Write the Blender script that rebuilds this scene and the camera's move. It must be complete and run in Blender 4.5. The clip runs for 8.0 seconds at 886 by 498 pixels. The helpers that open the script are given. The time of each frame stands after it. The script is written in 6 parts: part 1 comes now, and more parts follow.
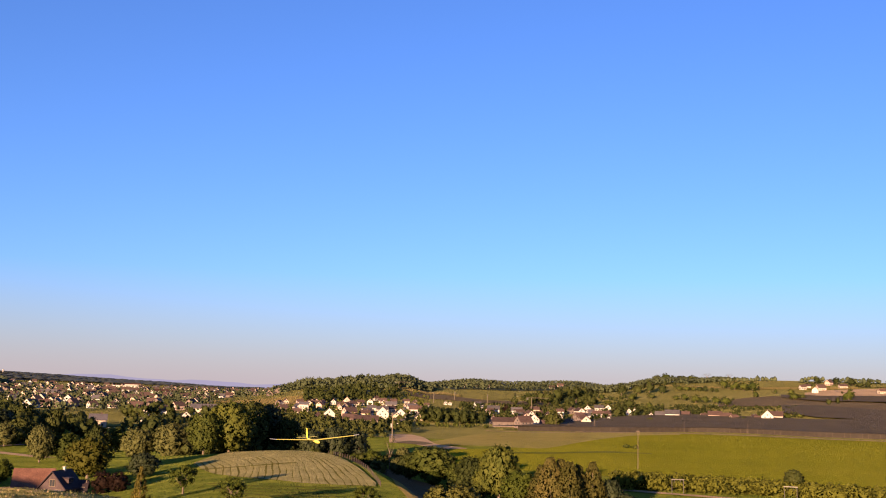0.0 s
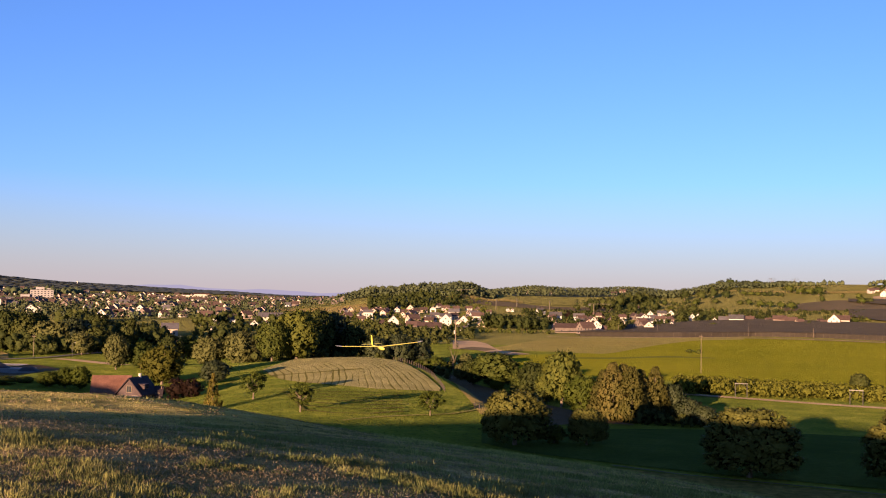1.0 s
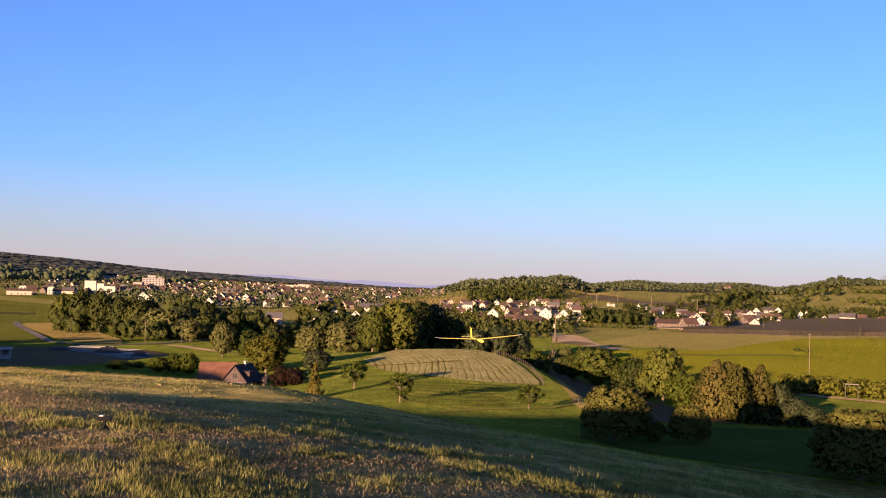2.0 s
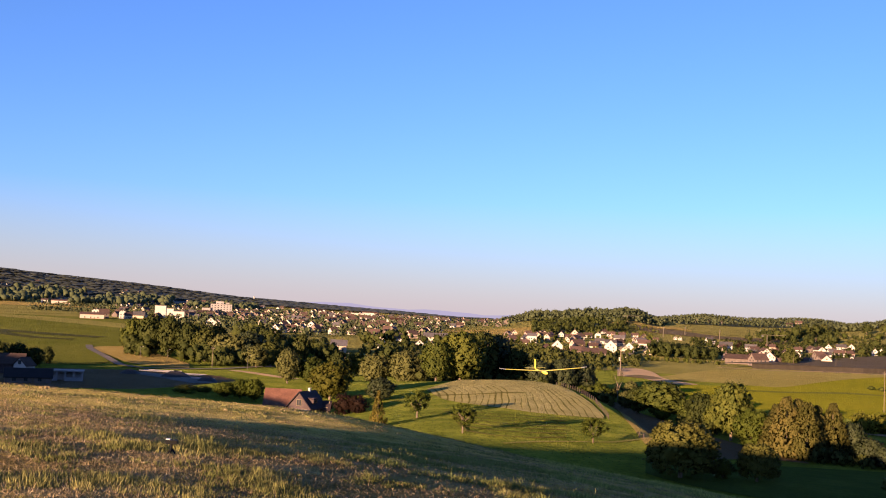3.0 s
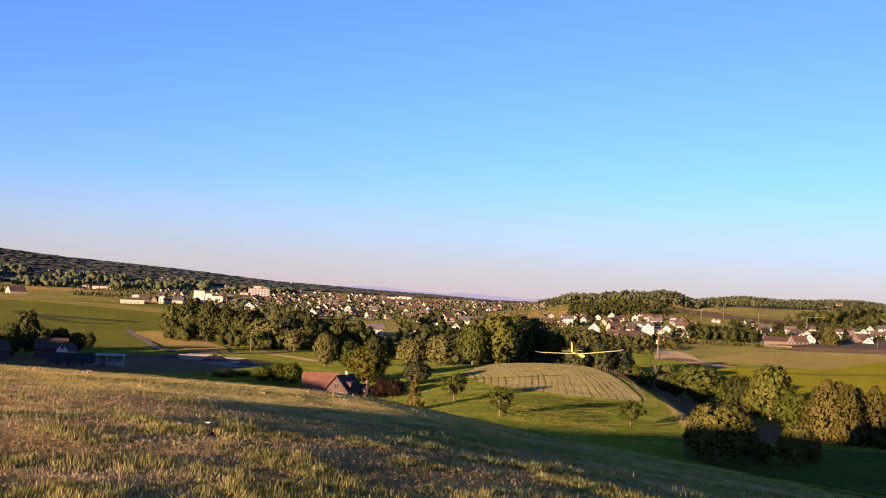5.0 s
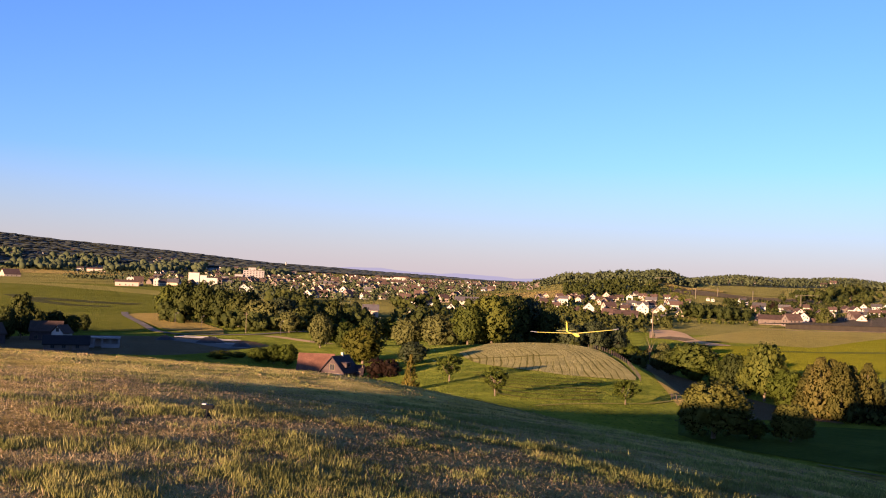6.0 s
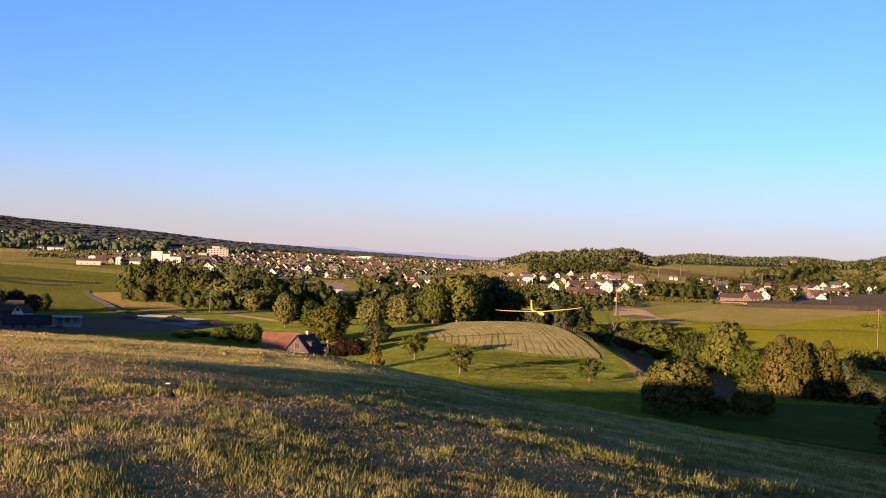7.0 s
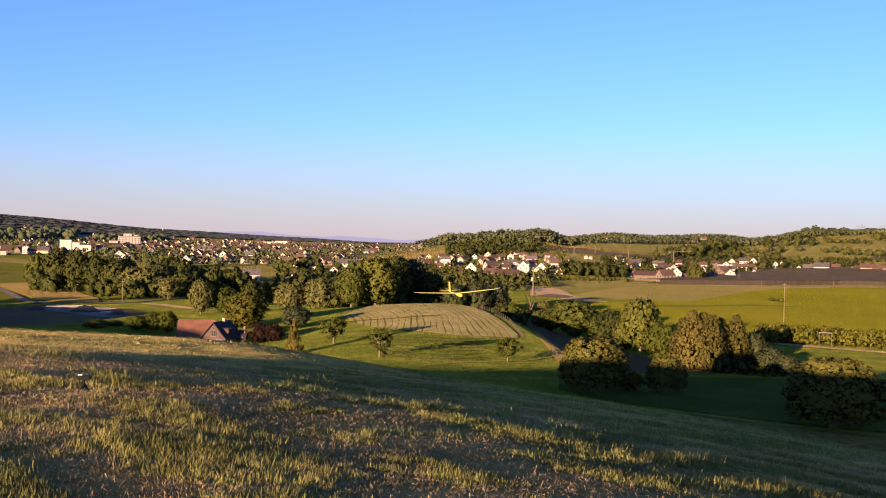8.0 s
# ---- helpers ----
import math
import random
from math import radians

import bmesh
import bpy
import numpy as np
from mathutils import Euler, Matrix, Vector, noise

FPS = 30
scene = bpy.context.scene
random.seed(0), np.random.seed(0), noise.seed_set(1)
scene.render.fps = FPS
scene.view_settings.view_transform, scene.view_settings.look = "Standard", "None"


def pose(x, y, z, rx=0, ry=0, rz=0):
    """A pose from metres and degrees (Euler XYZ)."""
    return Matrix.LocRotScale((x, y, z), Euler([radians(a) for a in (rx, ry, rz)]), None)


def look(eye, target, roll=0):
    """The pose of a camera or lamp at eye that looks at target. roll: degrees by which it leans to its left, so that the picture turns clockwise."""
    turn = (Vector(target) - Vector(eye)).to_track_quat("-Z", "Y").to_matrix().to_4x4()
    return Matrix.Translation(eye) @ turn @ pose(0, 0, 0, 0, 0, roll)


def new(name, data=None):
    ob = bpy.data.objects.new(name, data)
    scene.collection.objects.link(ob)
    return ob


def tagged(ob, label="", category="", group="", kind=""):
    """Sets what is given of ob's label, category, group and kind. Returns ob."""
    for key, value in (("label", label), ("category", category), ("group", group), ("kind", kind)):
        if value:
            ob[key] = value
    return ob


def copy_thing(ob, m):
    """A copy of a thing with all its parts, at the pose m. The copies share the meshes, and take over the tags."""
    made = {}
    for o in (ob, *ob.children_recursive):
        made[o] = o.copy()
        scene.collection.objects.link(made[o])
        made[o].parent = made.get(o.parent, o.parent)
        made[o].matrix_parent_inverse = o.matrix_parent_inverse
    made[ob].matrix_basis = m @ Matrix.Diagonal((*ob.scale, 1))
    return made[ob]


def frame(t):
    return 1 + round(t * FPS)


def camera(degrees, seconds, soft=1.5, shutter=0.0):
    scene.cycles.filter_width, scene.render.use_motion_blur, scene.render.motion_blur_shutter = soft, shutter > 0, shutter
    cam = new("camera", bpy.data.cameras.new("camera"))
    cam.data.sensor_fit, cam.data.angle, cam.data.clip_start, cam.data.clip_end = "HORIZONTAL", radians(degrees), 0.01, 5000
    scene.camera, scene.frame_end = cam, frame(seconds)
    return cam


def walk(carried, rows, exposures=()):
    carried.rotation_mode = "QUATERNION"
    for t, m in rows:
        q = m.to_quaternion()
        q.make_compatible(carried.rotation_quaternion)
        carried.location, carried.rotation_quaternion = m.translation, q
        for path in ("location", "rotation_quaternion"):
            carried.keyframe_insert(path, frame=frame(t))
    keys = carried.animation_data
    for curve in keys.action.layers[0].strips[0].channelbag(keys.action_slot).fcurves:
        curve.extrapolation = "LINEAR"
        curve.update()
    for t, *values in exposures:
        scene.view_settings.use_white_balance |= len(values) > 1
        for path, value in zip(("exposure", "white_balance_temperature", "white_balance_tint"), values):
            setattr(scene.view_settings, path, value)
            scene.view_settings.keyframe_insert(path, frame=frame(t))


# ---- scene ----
cam = camera(47.0716, 8.0, 1.05)
EYE = 45.0


def sstep(a, b, v):
    k = np.clip((v - a) / (b - a), 0.0, 1.0)
    return k * k * (3 - 2 * k)


def bump(az, d, az0, d0, saz, sd, high):
    return high * np.exp(-((az - az0) / saz) ** 2 - ((d - d0) / sd) ** 2)


def height(x, y):
    """The ground's height: the camera's hill, the spur with the mown field, the valley, and the ridges beyond."""
    x, y = np.asarray(x, float), np.asarray(y, float)
    d = np.hypot(x, y) + 1e-6
    az = np.degrees(np.arctan2(-x, y))
    # own hill: a broad back that goes on to the left and behind, and falls away ahead and to the right
    hx = -45 + 12 * np.logaddexp(0, (x + 45) / 12)
    hy = -35 + 12 * np.logaddexp(0, (y + 35) / 12)
    hill = EYE - 1.7 - (0.08 * hx + 0.04 * hy + 0.00344 * hx * hx + 0.00143 * hx * hy + 0.0018 * hy * hy)
    hill = hill + (0.36 + 0.13 * np.exp(-((az - 21) / 5.5) ** 2)) * sstep(6, 18, az) * (1 - sstep(70, 100, az)) * np.exp(-((d - 36) / 7.5) ** 2)
    hill = hill - 0.12 * sstep(6, 18, az) * (1 - sstep(70, 100, az)) * np.exp(-((d - 25) / 5.0) ** 2)
    hill = hill + 0.05 * np.sin(x / 3.1 + 0.6) * np.sin(y / 3.7 + 1.0) * sstep(3, 12, d)
    hill = hill + 0.09 * np.exp(-((0.342 * x + 0.94 * y - 11.5) / 6.0) ** 2 - ((0.342 * y - 0.94 * x - 3.0) / 12.0) ** 2)
    # unseen rises of the hill, added off camera, shade the farms and trees below
    along, beside = 0.342 * x + 0.94 * y, 0.342 * y - 0.94 * x
    hill = hill + 1.7 * sstep(18, 48, beside) * np.exp(-((along + 22) / 20) ** 2)
    hill = hill + 3.1 * np.exp(-((beside - 51) / 17) ** 2 - ((along + 22) / 20) ** 2)
    hill = hill + 4.2 * (1 - sstep(-8, -1, beside)) * sstep(-60, -35, beside) * np.exp(-((along + 26) / 17) ** 2)
    back = (44.3 + 4.5 * sstep(205, 275, beside)) * sstep(112, 165, beside) * np.exp(-((along + 10) / 60) ** 2)
    hill = np.maximum(hill, back)
    # valley floor, rising slowly towards the towns
    left = sstep(2, 14, az)
    base = 14 + left * (8 * sstep(480, 1200, d) + 4 * sstep(1200, 2400, d) + 5 * sstep(2400, 4500, d))
    base = base + (1 - left) * (10 * sstep(880, 1250, d) + 8 * sstep(1250, 2200, d))
    # spur
    lim = 215 + 165 * sstep(-3, 8, az) - 60 * sstep(20, 30, az)
    base = base + 8.0 * (1 - sstep(lim - 60, lim + 50, d)) + bump(az, d, 8.3, 300, 5.5, 65, 3.4) + bump(az, d, 20, 246, 3.5, 40, -3.0) + bump(az, d, 10, 190, 6, 45, 2.0)
    # wooded hill behind the village, the long ridge to its right, the field hill
    base = base + bump(az, d, 2.8, 1720, 3.9, 300, 32) + bump(az, d, 7.5, 1800, 2.6, 260, 8)
    base = base + bump(az, d, -4, 2700, 9, 500, 26) + bump(az, d, -15, 1750, 8, 420, 36) + bump(az, d, -27, 1650, 9, 450, 39)
    # long ridge on the far side of the plain
    base = base + bump(az, d, 52, 3300, 20, 600, 150) + bump(az, d, 24, 4000, 12, 500, 20)
    base = base + bump(az, d, 29, 3330, 6, 450, 16) + bump(az, d, 22, 3850, 3, 400, 6) + bump(az, d, 11.5, 4050, 2.5, 500, -9)
    base = base + bump(az, d, 8, 1800, 1.2, 250, 5) + bump(az, d, 3.5, 1720, 0.7, 250, -5) + bump(az, d, 1.0, 1720, 0.7, 250, -7)
    base = base + bump(az, d, -1.4, 2680, 1.5, 400, 8) + bump(az, d, -7.6, 2670, 2.4, 400, 13) + bump(az, d, -4, 2680, 5, 400, 4) + bump(az, d, -12, 1750, 1.2, 250, 5)
    # behind and beside the camera the land goes on, low
    k = 5.0
    return np.maximum(hill, base) + np.maximum(k - np.abs(hill - base), 0) ** 2 / (4 * k)


# seconds, yaw, pitch, roll: somebody stands on the hill and looks round
ROWS = [
    (0.0, -0.000, 7.884, -1.532),
    (0.2, 0.193, 6.627, -1.409),
    (0.5, 0.797, 5.102, -1.283),
    (0.8, 2.278, 3.424, -0.992),
    (1.0, 3.493, 2.629, -1.020),
    (1.2, 4.813, 2.143, -1.115),
    (1.5, 6.532, 1.846, -1.320),
    (2.8, 12.216, 3.321, -2.634),
    (3.0, 12.720, 3.633, -2.754),
    (3.5, 14.034, 3.802, -2.498),
    (4.0, 14.634, 3.880, -2.500),
    (4.5, 14.754, 3.332, -2.562),
    (6.0, 14.464, 1.532, -2.127),
    (6.5, 13.805, 1.064, -2.030),
    (7.0, 12.508, 0.409, -2.132),
    (7.2, 12.105, 0.192, -2.035),
    (7.5, 11.680, 0.099, -1.861),
    (7.8, 10.002, -0.134, -1.478),
    (8.0, 7.859, -0.436, -1.108),
]
walk(cam, [(t, pose(0, 0, EYE, 90 + pitch, roll, yaw)) for t, yaw, pitch, roll in ROWS], [(0, 1.66, 5900, 50), (1, 1.7, 5900, 50), (4, 1.9, 5900, 50), (8, 1.9, 5900, 50)])

# ---- light ----
SUN_AZ, SUN_EL = -20.0, 6.2  # the way the light goes, degrees to the left of +y; its height
world = bpy.data.worlds.new("world")
scene.world = world
world.use_nodes = True
wn = world.node_tree.nodes
sky = wn.new("ShaderNodeTexSky")
sky.sky_type, sky.sun_disc = "NISHITA", False
sky.sun_elevation, sky.sun_rotation = radians(SUN_EL), radians(180 - SUN_AZ)
sky.altitude, sky.air_density, sky.dust_density, sky.ozone_density = 400, 1.0, 0.4, 4.0
wn["Background"].inputs["Strength"].default_value = 0.08
# evening haze lies along the whole horizon
co_w, sep, ramp_w, mix_w = wn.new("ShaderNodeTexCoord"), wn.new("ShaderNodeSeparateXYZ"), wn.new("ShaderNodeValToRGB"), wn.new("ShaderNodeMix")
mix_w.data_type = "RGBA"
world.node_tree.links.new(co_w.outputs["Generated"], sep.inputs[0])
world.node_tree.links.new(sep.outputs["Z"], ramp_w.inputs[0])
ew = ramp_w.color_ramp.elements
ew.new(0.05)
for e_w, at, much in zip(ew, (0.0, 0.042, 0.11), (0.72, 0.43, 0.0)):
    e_w.position, e_w.color = at, (much, much, much, 1)
world.node_tree.links.new(ramp_w.outputs[0], mix_w.inputs["Factor"])
tone = wn.new("ShaderNodeMix")
tone.data_type, tone.blend_type = "RGBA", "MULTIPLY"
tone.inputs["Factor"].default_value, tone.inputs["B"].default_value = 1.0, (0.85, 0.97, 0.96, 1)
world.node_tree.links.new(sky.outputs[0], tone.inputs["A"])
world.node_tree.links.new(tone.outputs["Result"], mix_w.inputs["A"])
mix_w.inputs["B"].default_value = (2.2, 2.06, 1.66, 1)
world.node_tree.links.new(mix_w.outputs["Result"], wn["Background"].inputs[0])
sun = new("sun", bpy.data.lights.new("sun", "SUN"))
sun.data.energy, sun.data.angle, sun.data.color = 5.0, radians(0.5), (1.0, 0.72, 0.29)
light_way = Vector((-math.sin(radians(SUN_AZ)), math.cos(radians(SUN_AZ)), -math.tan(radians(SUN_EL))))
sun.matrix_world = look((0, -50, 120), Vector((0, -50, 120)) + light_way)


# ---- materials ----
def mat(name, stops, scale=1.0, rough=0.85, bump_high=0.0, bump_scale=20.0, island=0.0, obj=0.0, metal=0.0, spec=0.2, fine=6.0, shag=0.0):
    """A rough surface whose colour runs through stops by noise at two scales; island and obj: how far pieces differ."""
    m = bpy.data.materials.new(name)
    m.use_nodes = True
    nt = m.node_tree
    n, link = nt.nodes, nt.links.new
    b = n["Principled BSDF"]
    b.inputs["Roughness"].default_value, b.inputs["Metallic"].default_value = rough, metal
    b.inputs["Specular IOR Level"].default_value = spec
    geo = n.new("ShaderNodeNewGeometry")
    n1, n2 = n.new("ShaderNodeTexNoise"), n.new("ShaderNodeTexNoise")
    n1.inputs["Scale"].default_value, n2.inputs["Scale"].default_value = scale, scale * fine
    n1.inputs["Detail"].default_value, n2.inputs["Detail"].default_value = 4, 5
    for q in (n1, n2):
        link(geo.outputs["Position"], q.inputs["Vector"])
    mix = n.new("ShaderNodeMath")
    mix.operation = "MULTIPLY_ADD"
    mix.inputs[1].default_value = 0.45
    link(n2.outputs["Fac"], mix.inputs[0])
    half = n.new("ShaderNodeMath")
    half.operation, half.inputs[1].default_value = "MULTIPLY", 0.55
    link(n1.outputs["Fac"], half.inputs[0])
    link(half.outputs[0], mix.inputs[2])
    last = mix.outputs[0]
    info = n.new("ShaderNodeObjectInfo")
    for out, k in ((geo.outputs["Random Per Island"], island), (info.outputs["Random"], obj)):
        if k:
            a = n.new("ShaderNodeMath")
            a.operation, a.inputs[1].default_value = "SUBTRACT", 0.5
            link(out, a.inputs[0])
            c = n.new("ShaderNodeMath")
            c.operation, c.inputs[1].default_value = "MULTIPLY_ADD", k
            link(a.outputs[0], c.inputs[0])
            link(last, c.inputs[2])
            last = c.outputs[0]
    ramp = n.new("ShaderNodeValToRGB")
    e = ramp.color_ramp.elements
    while len(e) < len(stops):
        e.new(0.5)
    for i, col in enumerate(stops):
        e[i].position, e[i].color = 0.3 + 0.4 * i / max(1, len(stops) - 1), (*col, 1)
    link(last, ramp.inputs[0])
    link(ramp.outputs[0], b.inputs["Base Color"])
    if bump_high:
        n3 = n.new("ShaderNodeTexNoise")
        n3.inputs["Scale"].default_value, n3.inputs["Detail"].default_value = bump_scale, 4
        link(geo.outputs["Position"], n3.inputs["Vector"])
        bp = n.new("ShaderNodeBump")
        bp.inputs["Distance"].default_value, bp.inputs["Strength"].default_value = bump_high, 1.0
        link(n3.outputs["Fac"], bp.inputs["Height"])
        link(bp.outputs["Normal"], b.inputs["Normal"])
    m.cycles.use_bump_map_correction = False
    if shag:  # standing blades and straws: the surface faces all ways at once
        wht = n.new("ShaderNodeTexWhiteNoise")
        link(geo.outputs["Position"], wht.inputs["Vector"])
        sub = n.new("ShaderNodeVectorMath")
        sub.operation, sub.inputs[1].default_value = "SUBTRACT", (0.5, 0.5, 0.5)
        link(wht.outputs["Color"], sub.inputs[0])
        mul = n.new("ShaderNodeVectorMath")
        mul.operation, mul.inputs[1].default_value = "MULTIPLY_ADD", (shag, shag, shag)
        link(sub.outputs[0], mul.inputs[0])
        link(geo.outputs["Normal"], mul.inputs[2])
        nrm = n.new("ShaderNodeVectorMath")
        nrm.operation = "NORMALIZE"
        link(mul.outputs[0], nrm.inputs[0])
        link(nrm.outputs[0], b.inputs["Normal"])
    return m


def glow(name, col, strength=1.0):
    m = bpy.data.materials.new(name)
    m.use_nodes = True
    nt = m.node_tree
    nt.nodes.remove(nt.nodes["Principled BSDF"])
    em = nt.nodes.new("ShaderNodeEmission")
    em.inputs[0].default_value, em.inputs[1].default_value = (*col, 1), strength
    nt.links.new(em.outputs[0], nt.nodes["Material Output"].inputs[0])
    return m


M_GROUND = mat("meadow", [(0.0582, 0.0858, 0.0099), (0.1478, 0.1760, 0.0176), (0.2744, 0.2695, 0.0352)], 0.12, 0.95, fine=9, shag=3, spec=0.04)
M_HILL = mat("mown_hill_turf", [(0.1280, 0.0960, 0.0269), (0.2368, 0.1752, 0.0526), (0.3968, 0.2916, 0.0952), (0.5888, 0.4392, 0.1680)], 0.7, 0.95, fine=11, shag=4, spec=0.03)

# down the hill's back: ragged swath of dry turf, colour paled to lift shade
hn, hl = M_HILL.node_tree.nodes, M_HILL.node_tree.links.new
h_ramp = next(q for q in hn if q.bl_idname == "ShaderNodeValToRGB")
h_dry_lift, h_geo, h_dot, h_noise, h_add, h_map, h_mix = (hn.new("ShaderNode" + q) for q in ("ValToRGB", "NewGeometry", "VectorMath", "TexNoise", "Math", "MapRange", "Mix"))
for q in range(2):
    h_dry_lift.color_ramp.elements.new(0.5)
for q, (at, col) in enumerate(((0.3, (0.18, 0.158, 0.03)), (0.43, (0.31, 0.26, 0.06)), (0.57, (0.46, 0.37, 0.107)), (0.7, (0.6, 0.485, 0.165)))):
    h_dry_lift.color_ramp.elements[q].position, h_dry_lift.color_ramp.elements[q].color = at, (*col, 1)
hl(h_ramp.inputs[0].links[0].from_socket, h_dry_lift.inputs[0])
h_dot.operation, h_dot.inputs[1].default_value = "DOT_PRODUCT", (0.34, 0.94, 0.0)
hl(h_geo.outputs["Position"], h_dot.inputs[0])
h_noise.inputs["Scale"].default_value, h_noise.inputs["Detail"].default_value = 0.25, 5
hl(h_geo.outputs["Position"], h_noise.inputs["Vector"])
h_add.operation, h_add.inputs[1].default_value = "MULTIPLY_ADD", 16.0
hl(h_noise.outputs["Fac"], h_add.inputs[0])
hl(h_dot.outputs["Value"], h_add.inputs[2])
h_map.inputs["From Min"].default_value, h_map.inputs["From Max"].default_value = 19.0, 27.0
hl(h_add.outputs[0], h_map.inputs["Value"])
h_mix.data_type = "RGBA"
hl(h_map.outputs["Result"], h_mix.inputs["Factor"])
hl(h_ramp.outputs[0], h_mix.inputs["A"])
hl(h_dry_lift.outputs[0], h_mix.inputs["B"])
hl(h_mix.outputs["Result"], hn["Principled BSDF"].inputs["Base Color"])
# meadow green made darker: the valley's shade put into the colour
M_VALLEYSHADE = mat("valley_shade_grass", [(0.0360, 0.0598, 0.0103), (0.0576, 0.0874, 0.0149), (0.0900, 0.1207, 0.0230)], 0.12, 0.95, fine=9, shag=3, spec=0.03)
M_SOIL = mat("dry_turf", [(0.1020, 0.0874, 0.0156), (0.2040, 0.1568, 0.0390), (0.4080, 0.2970, 0.0780)], 0.9, 0.95, fine=9, shag=4, spec=0.03)
M_HAY = mat("mown_hay", [(0.1823, 0.1626, 0.0544), (0.2464, 0.2168, 0.0772), (0.3203, 0.2760, 0.1089)], 0.12, 0.95, shag=2.0, spec=0.04)
M_HAYGAP = mat("mown_stubble", [(0.0780, 0.0748, 0.0150), (0.1076, 0.0972, 0.0209), (0.1411, 0.1234, 0.0299)], 0.12, 0.95, shag=2.0, spec=0.04)
M_FIELD = mat("green_crop", [(0.1595, 0.1642, 0.0060), (0.1980, 0.1944, 0.0080), (0.2365, 0.2214, 0.0120)], 0.012, 0.95, fine=20, shag=3, spec=0.02)
M_FIELD2 = mat("pasture", [(0.145, 0.14, 0.032), (0.195, 0.18, 0.046), (0.25, 0.22, 0.064)], 0.01, 0.95, fine=14, shag=3, spec=0.04)
M_PASTURE = mat("cut_pasture", [(0.075, 0.09, 0.01), (0.105, 0.115, 0.016), (0.145, 0.145, 0.026)], 0.01, 0.95, fine=14, shag=3, spec=0.04)
M_GRAIN = mat("ripening_grain", [(0.1955, 0.1736, 0.0385), (0.2472, 0.2128, 0.0550), (0.3105, 0.2576, 0.0770)], 0.015, 0.95, fine=14, shag=3, spec=0.04)
M_ROUGH = mat("rough_grass", [(0.028, 0.032, 0.008), (0.042, 0.046, 0.012), (0.06, 0.06, 0.018)], 0.05, 0.95, shag=2)
M_TAN = mat("ripe_grain", [(0.22, 0.17, 0.045), (0.28, 0.21, 0.06), (0.35, 0.265, 0.085)], 0.015, 0.95, fine=14, shag=3, spec=0.04)
M_BROWN = mat("tilled_earth", [(0.0736, 0.0578, 0.0298), (0.1104, 0.0840, 0.0425), (0.1472, 0.1155, 0.0595)], 0.02, 0.95, fine=10, shag=1.5)
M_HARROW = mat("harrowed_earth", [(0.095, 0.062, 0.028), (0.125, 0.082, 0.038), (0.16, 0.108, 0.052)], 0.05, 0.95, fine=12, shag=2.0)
M_PALE = mat("bare_earth", [(0.29, 0.20, 0.105), (0.36, 0.25, 0.135), (0.43, 0.305, 0.17)], 0.05, 0.95, 0.05, 2, shag=1.6)
M_ROAD = mat("asphalt", [(0.1, 0.09, 0.075), (0.14, 0.125, 0.105), (0.19, 0.17, 0.14)], 0.1, 0.9, 0.02, 5, shag=1.2)
M_NET = mat("hail_net", [(0.0540, 0.0440, 0.0281), (0.0720, 0.0580, 0.0365), (0.0900, 0.0740, 0.0467)], 0.05, 0.9, fine=12, shag=1.6)
M_NETSIDE = mat("hanging_net", [(0.02, 0.016, 0.012), (0.03, 0.024, 0.018), (0.042, 0.034, 0.026)], 0.3, 0.9)
M_WOODPOST = mat("weathered_wood", [(0.096, 0.072, 0.048), (0.144, 0.108, 0.072), (0.180, 0.144, 0.102)], 2, 0.85)
M_BARK = mat("bark", [(0.07, 0.05, 0.035), (0.12, 0.09, 0.06), (0.18, 0.14, 0.1)], 1.5, 0.9)
